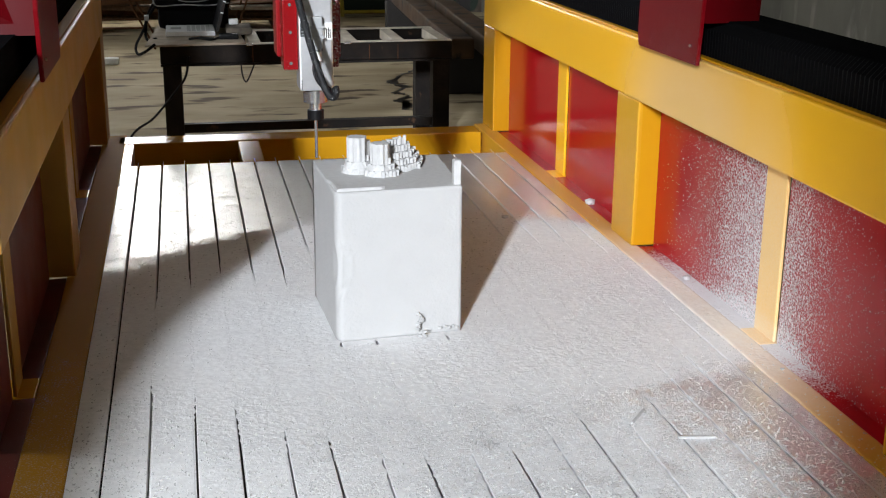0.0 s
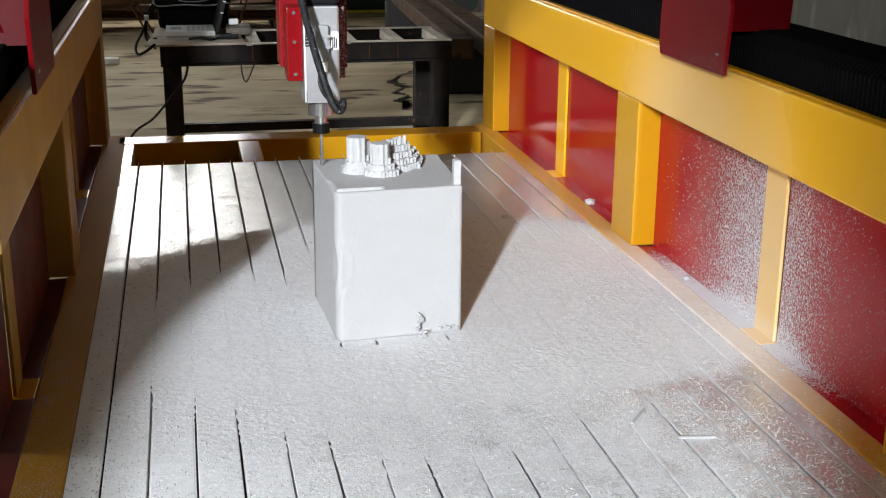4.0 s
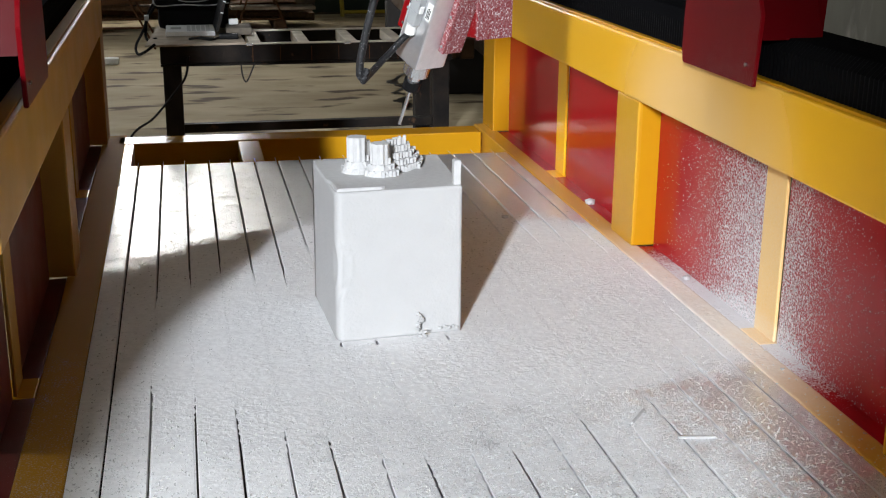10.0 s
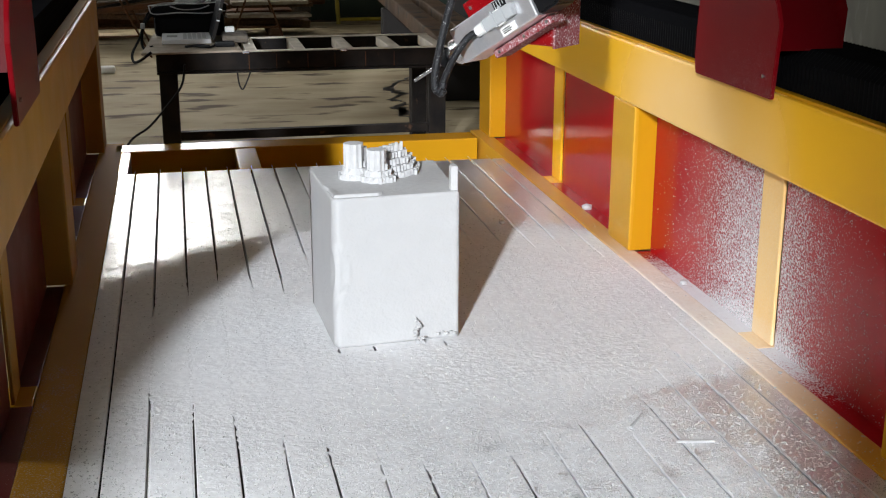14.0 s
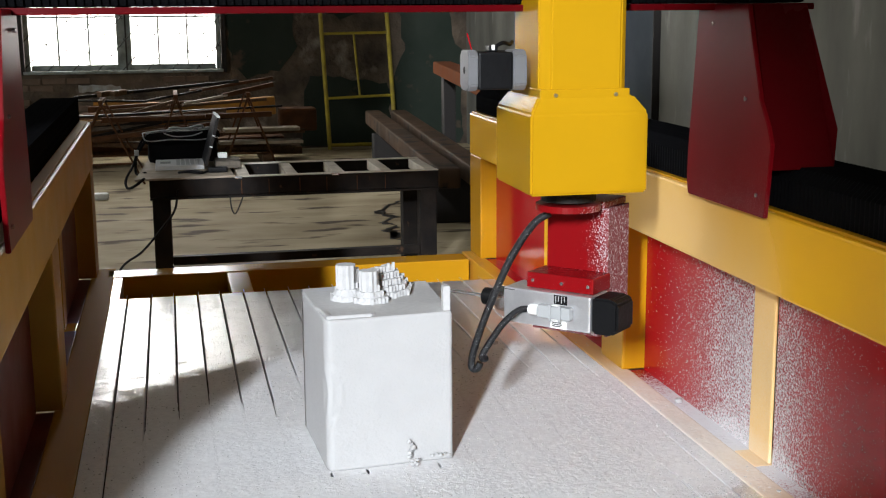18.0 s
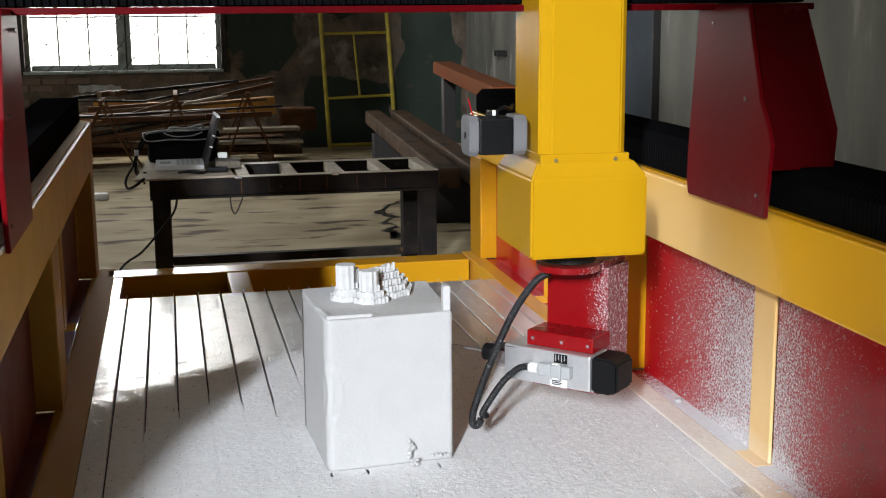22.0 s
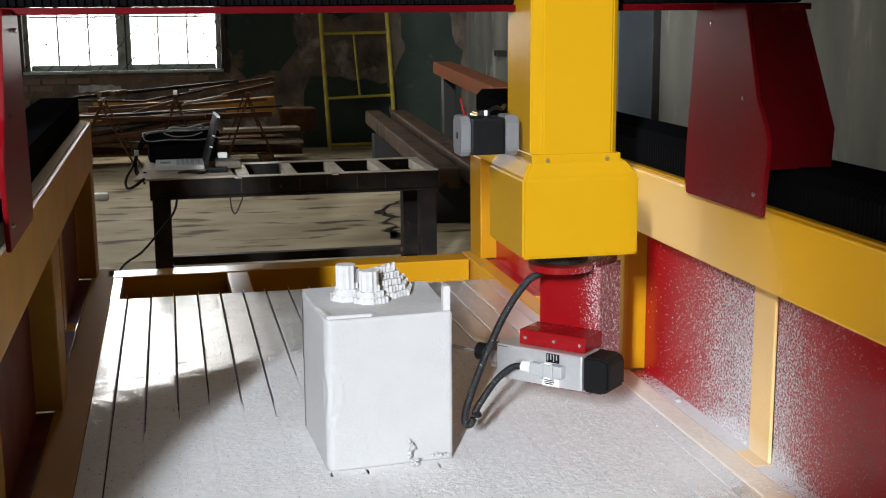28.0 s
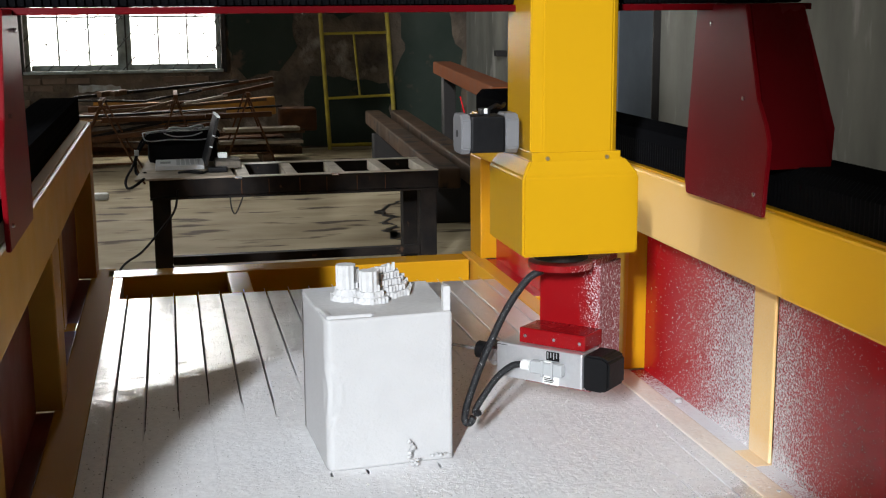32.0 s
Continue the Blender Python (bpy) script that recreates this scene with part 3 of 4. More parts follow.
for k in range(3):
    part("warning_mark", box(0.030 + 0.005 * k, 0.033 + 0.005 * k, -0.0580, -0.0576, -0.015, 0.012 + 0.004 * (k % 2), 0), IRON, spindle)
part("plug_clip", box(-0.0225, 0.0225, -0.0835, -0.0805, -0.014, -0.006, 0.001), GREY, spindle)
part("plug_clip", box(-0.0225, 0.0225, -0.0835, -0.0805, 0.016, 0.024, 0.001), GREY, spindle)
part("body_groove", box(-0.0445, -0.043, -0.0560, -0.0548, -0.168, -0.135, 0), IRON, spindle)
HOSE = mat("corrugated_hose", (0.010, 0.010, 0.011), 0.5, wear=(260.0, (0.55, 0.55, 0.56), 0.64), bump=0.003, bump_scale=160.0)
plug_cable = part("plug_cable", tube([(0, 0, 0), (0.008, -0.006, -0.032), (0.045, -0.022, -0.070), (0.095, -0.045, -0.098), (0.135, -0.063, -0.115), (0.143, -0.068, -0.109), (0.138, -0.069, -0.098)], 0.0095), HOSE, spindle, "black corrugated cable dusted with foam")
cable = part("hose", tube([(0, 0, 0), (-0.034, -0.016, -0.036), (-0.074, -0.033, -0.135), (-0.108, -0.046, -0.28), (-0.128, -0.052, -0.40), (-0.130, -0.052, -0.450), (-0.122, -0.051, -0.465), (-0.110, -0.049, -0.460), (-0.105, -0.048, -0.443)], 0.0105), HOSE, swivel, "black corrugated hose dusted with foam")

# ---- the foam block ----
foam = tagged(empty("foam_block", (0.77, 3.35, ZB)), "white foam block half carved, with a castle model on top", "foam block")


def fpart(name, bm, label="", material=None):
    ob = part(name, bm, material or FOAM_LIT, foam, label)
    ob.matrix_parent_inverse = Matrix.Translation((-0.77, -3.35, -ZB))
    return ob


def block_mesh():
    """The block with its rounded, twice stepped front corner; the outline runs from the back over the corner to the front."""
    way = [(0.574, 3.55), (0.5915, 3.20)]
    way += [(0.612 - 0.0205 * math.cos(a), 3.188 - 0.036 * math.sin(a)) for a in (radians(10 * k) for k in range(1, 10))]
    way += [(0.615 + 0.33 * k / 40, 3.152 + 0.028 * k / 40) for k in range(1, 41)]
    way += [(0.955, 3.57)]
    way[1:1] = [(0.574 + 0.0175 * k / 12, 3.55 - 0.35 * k / 12) for k in range(1, 12)]
    rows = [ZB + 0.0005 + (0.783 - ZB - 0.0005) * k / 56 for k in range(57)]
    bm, grid = bmesh.new(), []
    n_ = len(way)
    for z in rows:
        line = []
        f = (z - ZB) / 0.423
        lip = 0.5 - 0.5 * math.cos(2 * math.pi * min(1.0, max(0.0, (f - 0.20) / 0.62)))
        for k, (x, y) in enumerate(way):
            a, c = Vector(way[max(0, k - 1)]), Vector(way[min(n_ - 1, k + 1)])
            out = Vector(((c - a).y, -(c - a).x)).normalized()
            u = (x - 0.597) if y < 3.20 else -(y - 3.18)
            d = 0.0006 * noise.noise((x * 40, y * 40, z * 40)) + 0.0012 * noise.noise((x * 9, y * 9, z * 9))
            for centre, depth in ((0.028 * lip - 0.004 + 0.006 * f, 0.0085), (0.012 * lip - 0.016, 0.0080)):
                d += depth * lip * (0.6 * math.exp(-((u - centre - 0.006) / 0.005) ** 2) - math.exp(-((u - centre) / 0.0045) ** 2))
            if z > 0.778:
                d -= 0.0025
            line.append(bm.verts.new((x + out.x * d, y + out.y * d, z)))
        grid.append(line)
    for lo, hi in zip(grid, grid[1:]):
        for k in range(n_):
            q = (k + 1) % n_
            face = bm.faces.new((lo[k], lo[q], hi[q], hi[k]))
            face.smooth = k not in (n_ - 1, n_ - 2)
    bm.faces.new(grid[0][::-1])
    bm.faces.new(grid[-1]).material_index = 1
    bmesh.ops.recalc_face_normals(bm, faces=bm.faces)
    return bm


fpart("block", block_mesh(), material=FOAM).data.materials.append(FOAM_LIT)
fpart("corner_spike", prism([(0.925, 3.19), (0.944, 3.19), (0.944, 3.22), (0.925, 3.22)], "z", 0.78, 0.85, 0.002))

# ---- rough background things ----
table = tagged(empty("welding_table", (0.85, 6.65, 0)), "dark welded steel work table with open top bays", "table")


def tpart(name, bm, material, label=""):
    ob = part(name, bm, material, table, label)
    ob.matrix_parent_inverse = Matrix.Translation((-0.85, -6.65, 0))
    return ob


TX0, TX1, TY0, TY1, TZ = 0.10, 1.60, 6.35, 6.95, 0.75
for a, b in ((TY0, TY0 + 0.06), (TY1 - 0.06, TY1)):
    tpart("rail", box(TX0, TX1, a, b, TZ - 0.09, TZ, 0.005), DARK_STEEL)
for x in (TX0, 0.55, 0.80, 1.05, 1.30, TX1 - 0.06):
    tpart("cross_bar", box(x, x + 0.06, TY0 + 0.06, TY1 - 0.06, TZ - 0.05, TZ + 0.001, 0.004), STEEL_TOP)
for x in (TX0 + 0.01, TX1 - 0.10):
    for y in (TY0 + 0.005, TY1 - 0.095):
        tpart("leg", box(x, x + 0.09, y, y + 0.09, 0, TZ - 0.09, 0.005), DARK_STEEL)
tpart("top_strip", box(TX0, TX1, TY0 + 0.002, TY0 + 0.058, TZ + 0.0005, TZ + 0.004, 0.001), STEEL_TOP)
tpart("top_strip", box(TX0, TX1, TY1 - 0.058, TY1 - 0.002, TZ + 0.0005, TZ + 0.004, 0.001), STEEL_TOP)
tpart("flange", box(TX0, TX1, TY0 - 0.012, TY0 + 0.03, TZ - 0.102, TZ - 0.091, 0.002), DARK_STEEL)
for x in (0.56, 0.70, 0.86, 1.00, 1.16, 1.31):
    tpart("weld_seam", box(x, x + 0.004, TY0 - 0.003, TY0 - 0.0002, TZ - 0.088, TZ - 0.012, 0.001), RUST)
for x in (0.53, 1.03):
    tpart("clip", box(x, x + 0.035, TY0 - 0.008, TY0 - 0.0002, TZ - 0.006, TZ + 0.006, 0.002), STEEL)
tpart("stretcher", box(TX0 + 0.1, TX1 - 0.1, TY0 + 0.02, TY0 + 0.07, 0.30, 0.345, 0.004), DARK_STEEL)

# ---- the window ----
win = structure(empty("window_1", ((WX0 + WX1) / 2, BACK, WZ0)), "grey-green steel window with a wire grille, overcast light behind", "window")


def wpart(name, bm, material):
    ob = part(name, bm, material, win)
    ob.matrix_parent_inverse = Matrix.Translation((-(WX0 + WX1) / 2, -BACK, -WZ0))
    return ob


YW = BACK + 0.06
for a, b, c, d in ((WX0, WX0 + 0.05, WZ0, WZ1), (WX1 - 0.05, WX1, WZ0, WZ1), (-0.33, -0.17, WZ0, WZ1)):
    wpart("window_frame", box(a, b, YW, YW + 0.07, c, d, 0.006), WINDOW_FRAME)
for a, b in ((WX0 + 0.06, -0.33), (-0.17, WX1 - 0.06)):
    wpart("transom", box(a, b, YW, YW + 0.07, 2.76, 2.98, 0.006), WINDOW_FRAME)
for z in (WZ0, WZ1 - 0.06):
    for a, b in ((WX0 + 0.06, -0.33), (-0.17, WX1 - 0.06)):
        wpart("window_frame", box(a, b, YW, YW + 0.07, z, z + 0.06, 0.006), WINDOW_FRAME)
wpart("mullion_joint", box(-0.236, -0.220, YW - 0.006, YW - 0.001, WZ0, WZ1, 0), IRON)
wpart("window_sill", box(WX0 - 0.02, WX1 + 0.02, BACK - 0.04, BACK + 0.05, WZ0 - 0.035, WZ0 - 0.002, 0.005), WINDOW_FRAME)
for x in (-0.97, -0.64, 0.12, 0.44):
    wpart("glazing_bar", box(x, x + 0.020, YW + 0.01, YW + 0.05, WZ0 + 0.06, WZ1 - 0.06, 0.003), WINDOW_FRAME)
for z in (1.52, 2.1, 3.6):
    for a, b in ((WX0 + 0.06, -0.33), (-0.17, WX1 - 0.06)):
        wpart("glazing_bar", box(a, b, YW + 0.015, YW + 0.045, z, z + 0.020, 0.003), WINDOW_FRAME)
rng = random.Random(5)
bm = bmesh.new()
for i in range(19):
    x = WX0 - 3.0 + 0.27 * i
    for dx in (3.1,):
        x0, z0, x1, z1 = x, WZ0, x + dx, WZ1
        if x0 < WX0:
            z0 += (WX0 - x0) / dx * (WZ1 - WZ0)
            x0 = WX0
        if x1 > WX1:
            z1 -= (x1 - WX1) / dx * (WZ1 - WZ0)
            x1 = WX1
        if x1 > x0 + 0.05:
            rod((x0, BACK - 0.015, z0), (x1, BACK - 0.015, z1), 0.0055, bm, 6)
            for k in range(1, 9):
                f = k / 9
                p = Vector((x0 + (x1 - x0) * f, BACK - 0.015, z0 + (z1 - z0) * f))
                rod(p + Vector((-0.014, 0, 0.022)), p + Vector((0.014, 0, -0.022)), 0.007, bm, 5)
wpart("wire_grille", bm, IRON)
for a, b, c, d in ((WX0 - 0.075, WX0 - 0.002, WZ0 - 0.04, WZ1), (WX1 + 0.002, WX1 + 0.06, WZ0 - 0.04, WZ1)):
    wpart("jamb", box(a, b, BACK - 0.03, BACK + 0.02, c, d, 0.004), IRON)
structure(part("backdrop", box(WX0 - 2.5, WX1 + 2.5, BACK + 0.9, BACK + 0.95, -0.1, 6.0, 0), GLOW), "pale overcast daylight outside", "sky")

# ---- wall details ----
structure(part("door_1", box(RIGHT - 0.05, RIGHT - 0.002, 8.45, 9.15, 0.02, 2.3, 0.004), BLUE_GREY), "blue-grey sheet steel door, shut", "door")
structure(part("trim", box(RIGHT - 0.06, RIGHT - 0.002, 8.432, 8.447, 0.02, 2.34, 0.003), IRON), "dark door jamb", "trim")
part("wall_box", box(RIGHT - 0.12, RIGHT - 0.002, 12.58, 12.68, 1.10, 1.16, 0.006), IRON)
tagged(bpy.data.objects["wall_box"], "small black box fixed to the wall", "switch box")
# bare brickwork below the window
rng = random.Random(11)
brick_mesh = None
BRICK = mat("old_brick", (0.115, 0.072, 0.047), 0.9, grain=(7.0, (0.145, 0.11, 0.08), 0.9), bump=0.004)
wall_n = bpy.data.objects["wall_north"]
for row in range(11):
    for col in range(9):
        x, z = -1.55 + 0.262 * col + (0.13 if row % 2 else 0), 0.06 + 0.077 * row
        bare = row == 10 and 2 <= col <= 4 or col < 2 or noise.noise((x * 1.7, z * 3.0, 5.0)) > 0.22
        if not bare or rng.random() < 0.25:
            continue
        if brick_mesh is None:
            b = part("brick", box(-0.122, 0.122, -0.012, 0.02, -0.032, 0.032, 0.006), BRICK, wall_n)
            brick_mesh = b.data
        else:
            b = new("brick", brick_mesh)
            b.parent = wall_n
        b.location = (x, BACK + 0.004 - rng.random() * 0.012, z)
        b.rotation_euler = (0, rng.uniform(-0.02, 0.02), 0)

# damp oil marks on the floor
OIL = mat("black_oil", (0.012, 0.010, 0.008), 0.35, spec=0.3)
streak = ((2.10, 10.15), (1.96, 9.92), (1.80, 9.55), (1.90, 9.32), (1.75, 9.10), (1.84, 8.95), (1.74, 8.76), (1.80, 8.60), (1.72, 8.42), (1.83, 8.30))
g = random.Random(40)
sides = ([], [])
for k in range(len(streak) - 1):
    (x0, y0), (x1, y1) = streak[k], streak[k + 1]
    for q in range(5):
        f = q / 5
        w = g.uniform(0.012, 0.05) * (0.5 if k in (0, 8) else 1.0)
        for side, line in zip((-1, 1), sides):
            line.append((x0 + (x1 - x0) * f + side * w + g.uniform(-0.02, 0.02), y0 + (y1 - y0) * f + g.uniform(-0.015, 0.015)))
tagged(part("oil_stain", prism(sides[0] + sides[1][::-1], "z", 0.0005, 0.002, 0), OIL), "jagged black oil streak soaked into the concrete floor", "oil stain")

# ---- scaffold frame against the wall ----
lad = tagged(empty("scaffold_frame", (2.2, 14.2, 0)), "yellow tubular scaffold frame leaning on the green wall", "scaffold frame")


def lpart(name, bm):
    ob = part(name, bm, LADDER, lad)
    ob.matrix_parent_inverse = Matrix.Translation((-2.2, -14.2, 0))


lpart("upright", rod((2.01, 14.15, 0.0), (1.93, 14.35, 2.1), 0.024))
lpart("upright", rod((2.79, 14.15, 0.0), (2.70, 14.35, 2.1), 0.024))
lpart("rung", rod((1.96, 14.28, 1.32), (2.73, 14.28, 1.33), 0.016))
lpart("rung", rod((1.985, 14.21, 0.585), (2.76, 14.21, 0.61), 0.016))
lpart("rung", rod((2.01, 14.16, 0.05), (2.78, 14.16, 0.05), 0.02))
lpart("brace", rod((2.33, 14.28, 1.32), (2.38, 14.21, 0.60), 0.013))


# ---- trestles and the pile of stock ----
def trestle(x, y, w, h, lean):
    t = tagged(empty("trestle", (x, y, 0)), "rusty welded bar trestle holding long stock", "trestle", group="trestles by the wall")
    part("top_bar", box(-0.02, 0.02, -w / 2, w / 2, h - 0.04, h, 0.003), RUST, t)
    for sy in (-1, 1):
        for sx in (-1, 1):
            part("leg", rod((0, sy * w * 0.42, h - 0.04), (sx * lean, sy * w * 0.48, 0), 0.010, None, 8), RUST, t)
        part("tie", rod((-lean * 0.75, sy * w * 0.46, h * 0.25), (lean * 0.75, sy * w * 0.46, h * 0.25), 0.010, None, 8), RUST, t)
    return t


trestle(-0.40, 12.1, 0.75, 0.79, 0.36)
trestle(0.28, 12.5, 0.7, 0.80, 0.26)
trestle(0.98, 12.6, 0.7, 0.80, 0.28)
rng = random.Random(3)


def stock(name, p, q, w, h, material, label, cat):
    """A bar of stock from p to q."""
    p, q = Vector(p), Vector(q)
    d = q - p
    ob = part(name, box(-w / 2, w / 2, 0, d.length, -h / 2, h / 2, min(w, h) * 0.12), material)
    side = Vector((0, 0, 1)).cross(d).normalized() * -1
    up = side.cross(d.normalized())
    ob.matrix_world = Matrix.Translation(p) @ Matrix((side, d.normalized(), up)).transposed().to_4x4()
    return tagged(ob, label, cat, group="stock by the wall")


stock("channel_beam", (0.0, 13.3, 0.50), (1.32, 13.25, 0.60), 0.14, 0.19, ORANGE_STEEL, "orange-painted steel channel lying on the pile", "steel beam")
stock("channel_beam", (-1.0, 13.65, 0.44), (0.45, 13.5, 0.54), 0.14, 0.12, RUST, "rusty brown steel beam lying on the pile", "steel beam")
stock("steel_box", (1.35, 13.2, 0.45), (1.74, 13.2, 0.45), 0.3, 0.24, RUST, "rusty red-brown steel box section end", "steel beam")
stock("plank", (0.0, 13.1, 0.33), (1.6, 13.1, 0.34), 0.25, 0.04, WOOD, "weathered grey-brown plank on the stack", "plank")
stock("plank", (-1.2, 13.0, 0.30), (1.5, 13.05, 0.16), 0.22, 0.05, WOOD, "weathered grey-brown plank on the stack", "plank")
stock("plank", (-1.1, 13.4, 0.16), (1.6, 13.45, 0.10), 0.3, 0.08, WOOD, "weathered grey-brown plank on the stack", "plank")
stock("stack_support", (-0.7, 12.85, 0.06), (-0.7, 13.75, 0.06), 0.12, 0.12, WOOD, "rough timber bearer under the pile", "timber")
stock("stack_support", (1.2, 12.85, 0.06), (1.2, 13.75, 0.06), 0.12, 0.12, WOOD, "rough timber bearer under the pile", "timber")
for x0, z0, x1, z1, y, w, h, m in ((-0.75, 0.42, 0.30, 0.70, 12.75, 0.05, 0.035, WOOD), (-0.70, 0.53, 0.35, 0.57, 12.95, 0.12, 0.05, WOOD), (-0.70, 0.47, 0.30, 0.50, 13.05, 0.14, 0.045, ORANGE_STEEL),
                               (-0.72, 0.36, 0.40, 0.42, 13.0, 0.15, 0.05, WOOD), (-0.75, 0.30, 0.75, 0.33, 12.95, 0.16, 0.04, WOOD), (0.75, 0.385, 1.52, 0.385, 12.80, 0.22, 0.035, CARD),
                               (0.70, 0.26, 1.55, 0.25, 12.82, 0.24, 0.03, CARD), (-0.60, 0.60, 0.45, 0.64, 13.15, 0.08, 0.06, RUST), (-0.55, 0.66, 0.60, 0.60, 13.25, 0.10, 0.05, ORANGE_STEEL), (-0.8, 0.20, 1.4, 0.22, 13.3, 0.3, 0.10, RUST)):
    stock("board", (x0, y, z0), (x1, y + 0.05, z1), w, h, m, "long brown board lying in the pile", "board")
stock("long_bar", (-0.66, 12.4, 0.745), (0.0, 12.4, 0.725), 0.03, 0.022, DARK_STEEL, "thin dark bar bent over the trestles", "bar")
stock("long_bar", (-0.01, 12.4, 0.726), (0.54, 12.4, 0.82), 0.03, 0.022, DARK_STEEL, "thin dark bar bent over the trestles", "bar")
stock("long_bar", (0.36, 12.35, 0.70), (0.78, 12.4, 0.77), 0.05, 0.02, CARD, "pale strip laid over the trestles", "bar")
stock("long_bar", (0.74, 12.4, 0.765), (1.24, 12.45, 0.865), 0.05, 0.045, RUST, "thin rusty bar laid across the trestles", "bar")
for i in range(10):
    x0, x1 = rng.uniform(-1.2, -0.2), rng.uniform(0.2, 1.35)
    y, z = rng.uniform(12.2, 13.2), 0.40 + 0.28 * rng.random()
    stock("long_bar", (x0, y, z - rng.uniform(0.0, 0.16)), (x1, y + rng.uniform(-0.15, 0.15), z + rng.uniform(-0.02, 0.07)), rng.choice((0.03, 0.045, 0.06)), rng.choice((0.02, 0.03, 0.05)),
          rng.choice((WOOD, RUST, WOOD, ORANGE_STEEL, DARK_STEEL)), "thin bar of old stock lying across the trestles", "bar")
stock("long_bar", (-0.65, 12.0, 0.80), (0.9, 12.5, 0.90), 0.03, 0.03, DARK_STEEL, "thin dark bar laid across the trestles", "bar")
stock("long_bar", (0.42, 12.6, 0.80), (1.25, 12.6, 0.92), 0.05, 0.03, RUST, "thin rusty bar laid across the trestles", "bar")
for x, z in ((-0.42, 0.825), (-0.30, 0.83)):
    stock("wood_offcut", (x, 12.0, z), (x + 0.11, 12.1, z + 0.01), 0.07, 0.05, WOOD, "pale wood offcut lying on the trestle", "offcut")

# ---- long steel tubes on stands ----
for dx in (0.0, 0.26):
    t = stock("steel_tube", (1.93 + dx * 0.8, 7.55 - dx, 0.535), (2.20 + dx, 12.2, 0.535), 0.15, 0.13, MILL, "long square steel tube with mill scale, lying on blocks", "steel tube")
# blocks in black, standing in for the shade under the tubes
for y, x in ((9.0, 2.18), (11.5, 2.34)):
    stock("support_block", (x - 0.26, y, 0.22), (x + 0.26, y, 0.22), 0.12, 0.44, IRON, "block under the steel tubes, coloured black as the shade there", "support block")
stock("channel_beam", (2.52, 10.4, 1.10), (2.12, 6.9, 1.10), 0.16, 0.10, mat("red_oxide_beam", (0.19, 0.055, 0.016), 0.95, spec=0.05, grain=(5.0, (0.16, 0.06, 0.03), 0.8)), "red-oxide painted steel beam on black stands", "steel beam")
for x, y in ((2.46, 9.9), (2.18, 7.4)):
    st = tagged(empty("stand", (x, y, 0)), "black steel stand under the painted beam", "stand")
    part("post", box(-0.05, 0.05, -0.05, 0.05, 0.02, 1.045, 0.004), IRON, st)
    part("base", box(-0.18, 0.18, -0.15, 0.15, 0, 0.02, 0.003), IRON, st)

# ---- on the table ----
tagged(part("plywood_sheet", prism([(0.03, 6.31), (0.53, 6.35), (0.50, 7.12), (0.08, 7.12)], "z", TZ + 0.0015, TZ + 0.012, 0.002), CARD), "dirty plywood sheet lying on the steel table", "plywood")
lap = tagged(empty("laptop", (0.26, 6.78, TZ + 0.013)), "open silver laptop with a dark screen on the table", "laptop")
part("base", box(-0.13, 0.125, -0.15, 0.15, 0, 0.024, 0.004), SILVER, lap)
bm = bmesh.new()
for i in range(14):
    for j in range(5):
        box(-0.02 + 0.025 * j, -0.001 + 0.025 * j, -0.125 + 0.018 * i, -0.110 + 0.018 * i, 0.0245, 0.027, 0, bm)
part("keyboard", bm, mat("pale_grey_keys", (0.55, 0.56, 0.57), 0.5), lap)
part("touchpad", box(-0.105, -0.05, -0.04, 0.04, 0.0242, 0.0252, 0), GREY, lap)
scr = part("screen", box(-0.006, 0.006, -0.15, 0.15, 0.0, 0.262, 0.003), BLACK, lap, "black laptop screen, edge on")
scr.matrix_basis = pose(0.13, 0, 0.02, 0, 16, 2)
part("screen_rim", box(-0.0075, 0.0075, -0.156, -0.1505, 0.0, 0.245, 0.001), IRON, scr)
part("screen_top", box(-0.0085, 0.0085, -0.156, 0.15, 0.2625, 0.271, 0.001), SILVER, scr, "bright top edge of the lid")
for z in (0.10, 0.16):
    part("rim_mark", box(-0.008, 0.008, -0.1575, -0.1562, z, z + 0.006, 0), SILVER, scr)
part("screen_glass", box(-0.0075, -0.0062, -0.14, 0.14, 0.02, 0.25, 0), BLACK, scr)
bag = tagged(empty("laptop_bag", (0.28, 7.0, TZ + 0.013)), "black fabric laptop bag with pale piping on the table", "bag")
CANVAS = mat("black_fabric", (0.006, 0.006, 0.007), 0.9, bump=0.002, bump_scale=200.0, spec=0.1)
PIPING = mat("pale_piping", (0.42, 0.42, 0.43), 0.5)
part("body", box(-0.19, 0.19, -0.055, 0.075, 0, 0.125, 0.03), CANVAS, bag)
flap = bmesh.new()
for z, grow in ((0.118, 0.0), (0.150, 0.006), (0.178, -0.012)):
    ring = [(-0.20 - grow, -0.064), (0.20 + grow, -0.060), (0.195 + grow, 0.085), (-0.205 - grow, 0.08)]
    flap_ring = [flap.verts.new((x, y, z + 0.012 * math.sin(9 * x + 3 * y))) for x, y in ring]
    if z > 0.12:
        for k in range(4):
            flap.faces.new((below[k], below[(k + 1) % 4], flap_ring[(k + 1) % 4], flap_ring[k]))
    else:
        flap.faces.new(flap_ring[::-1])
    below = flap_ring
flap.faces.new(below)
bmesh.ops.bevel(flap, geom=flap.edges[:], offset=0.006, segments=2, affect="EDGES")
part("flap", flap, CANVAS, bag)
part("piping", tube([(-0.215, -0.066, 0.172), (-0.19, -0.071, 0.128), (-0.06, -0.072, 0.133), (0.08, -0.071, 0.128), (0.195, -0.069, 0.140)], 0.0032, None, 6, 5), PIPING, bag, "pale piping")
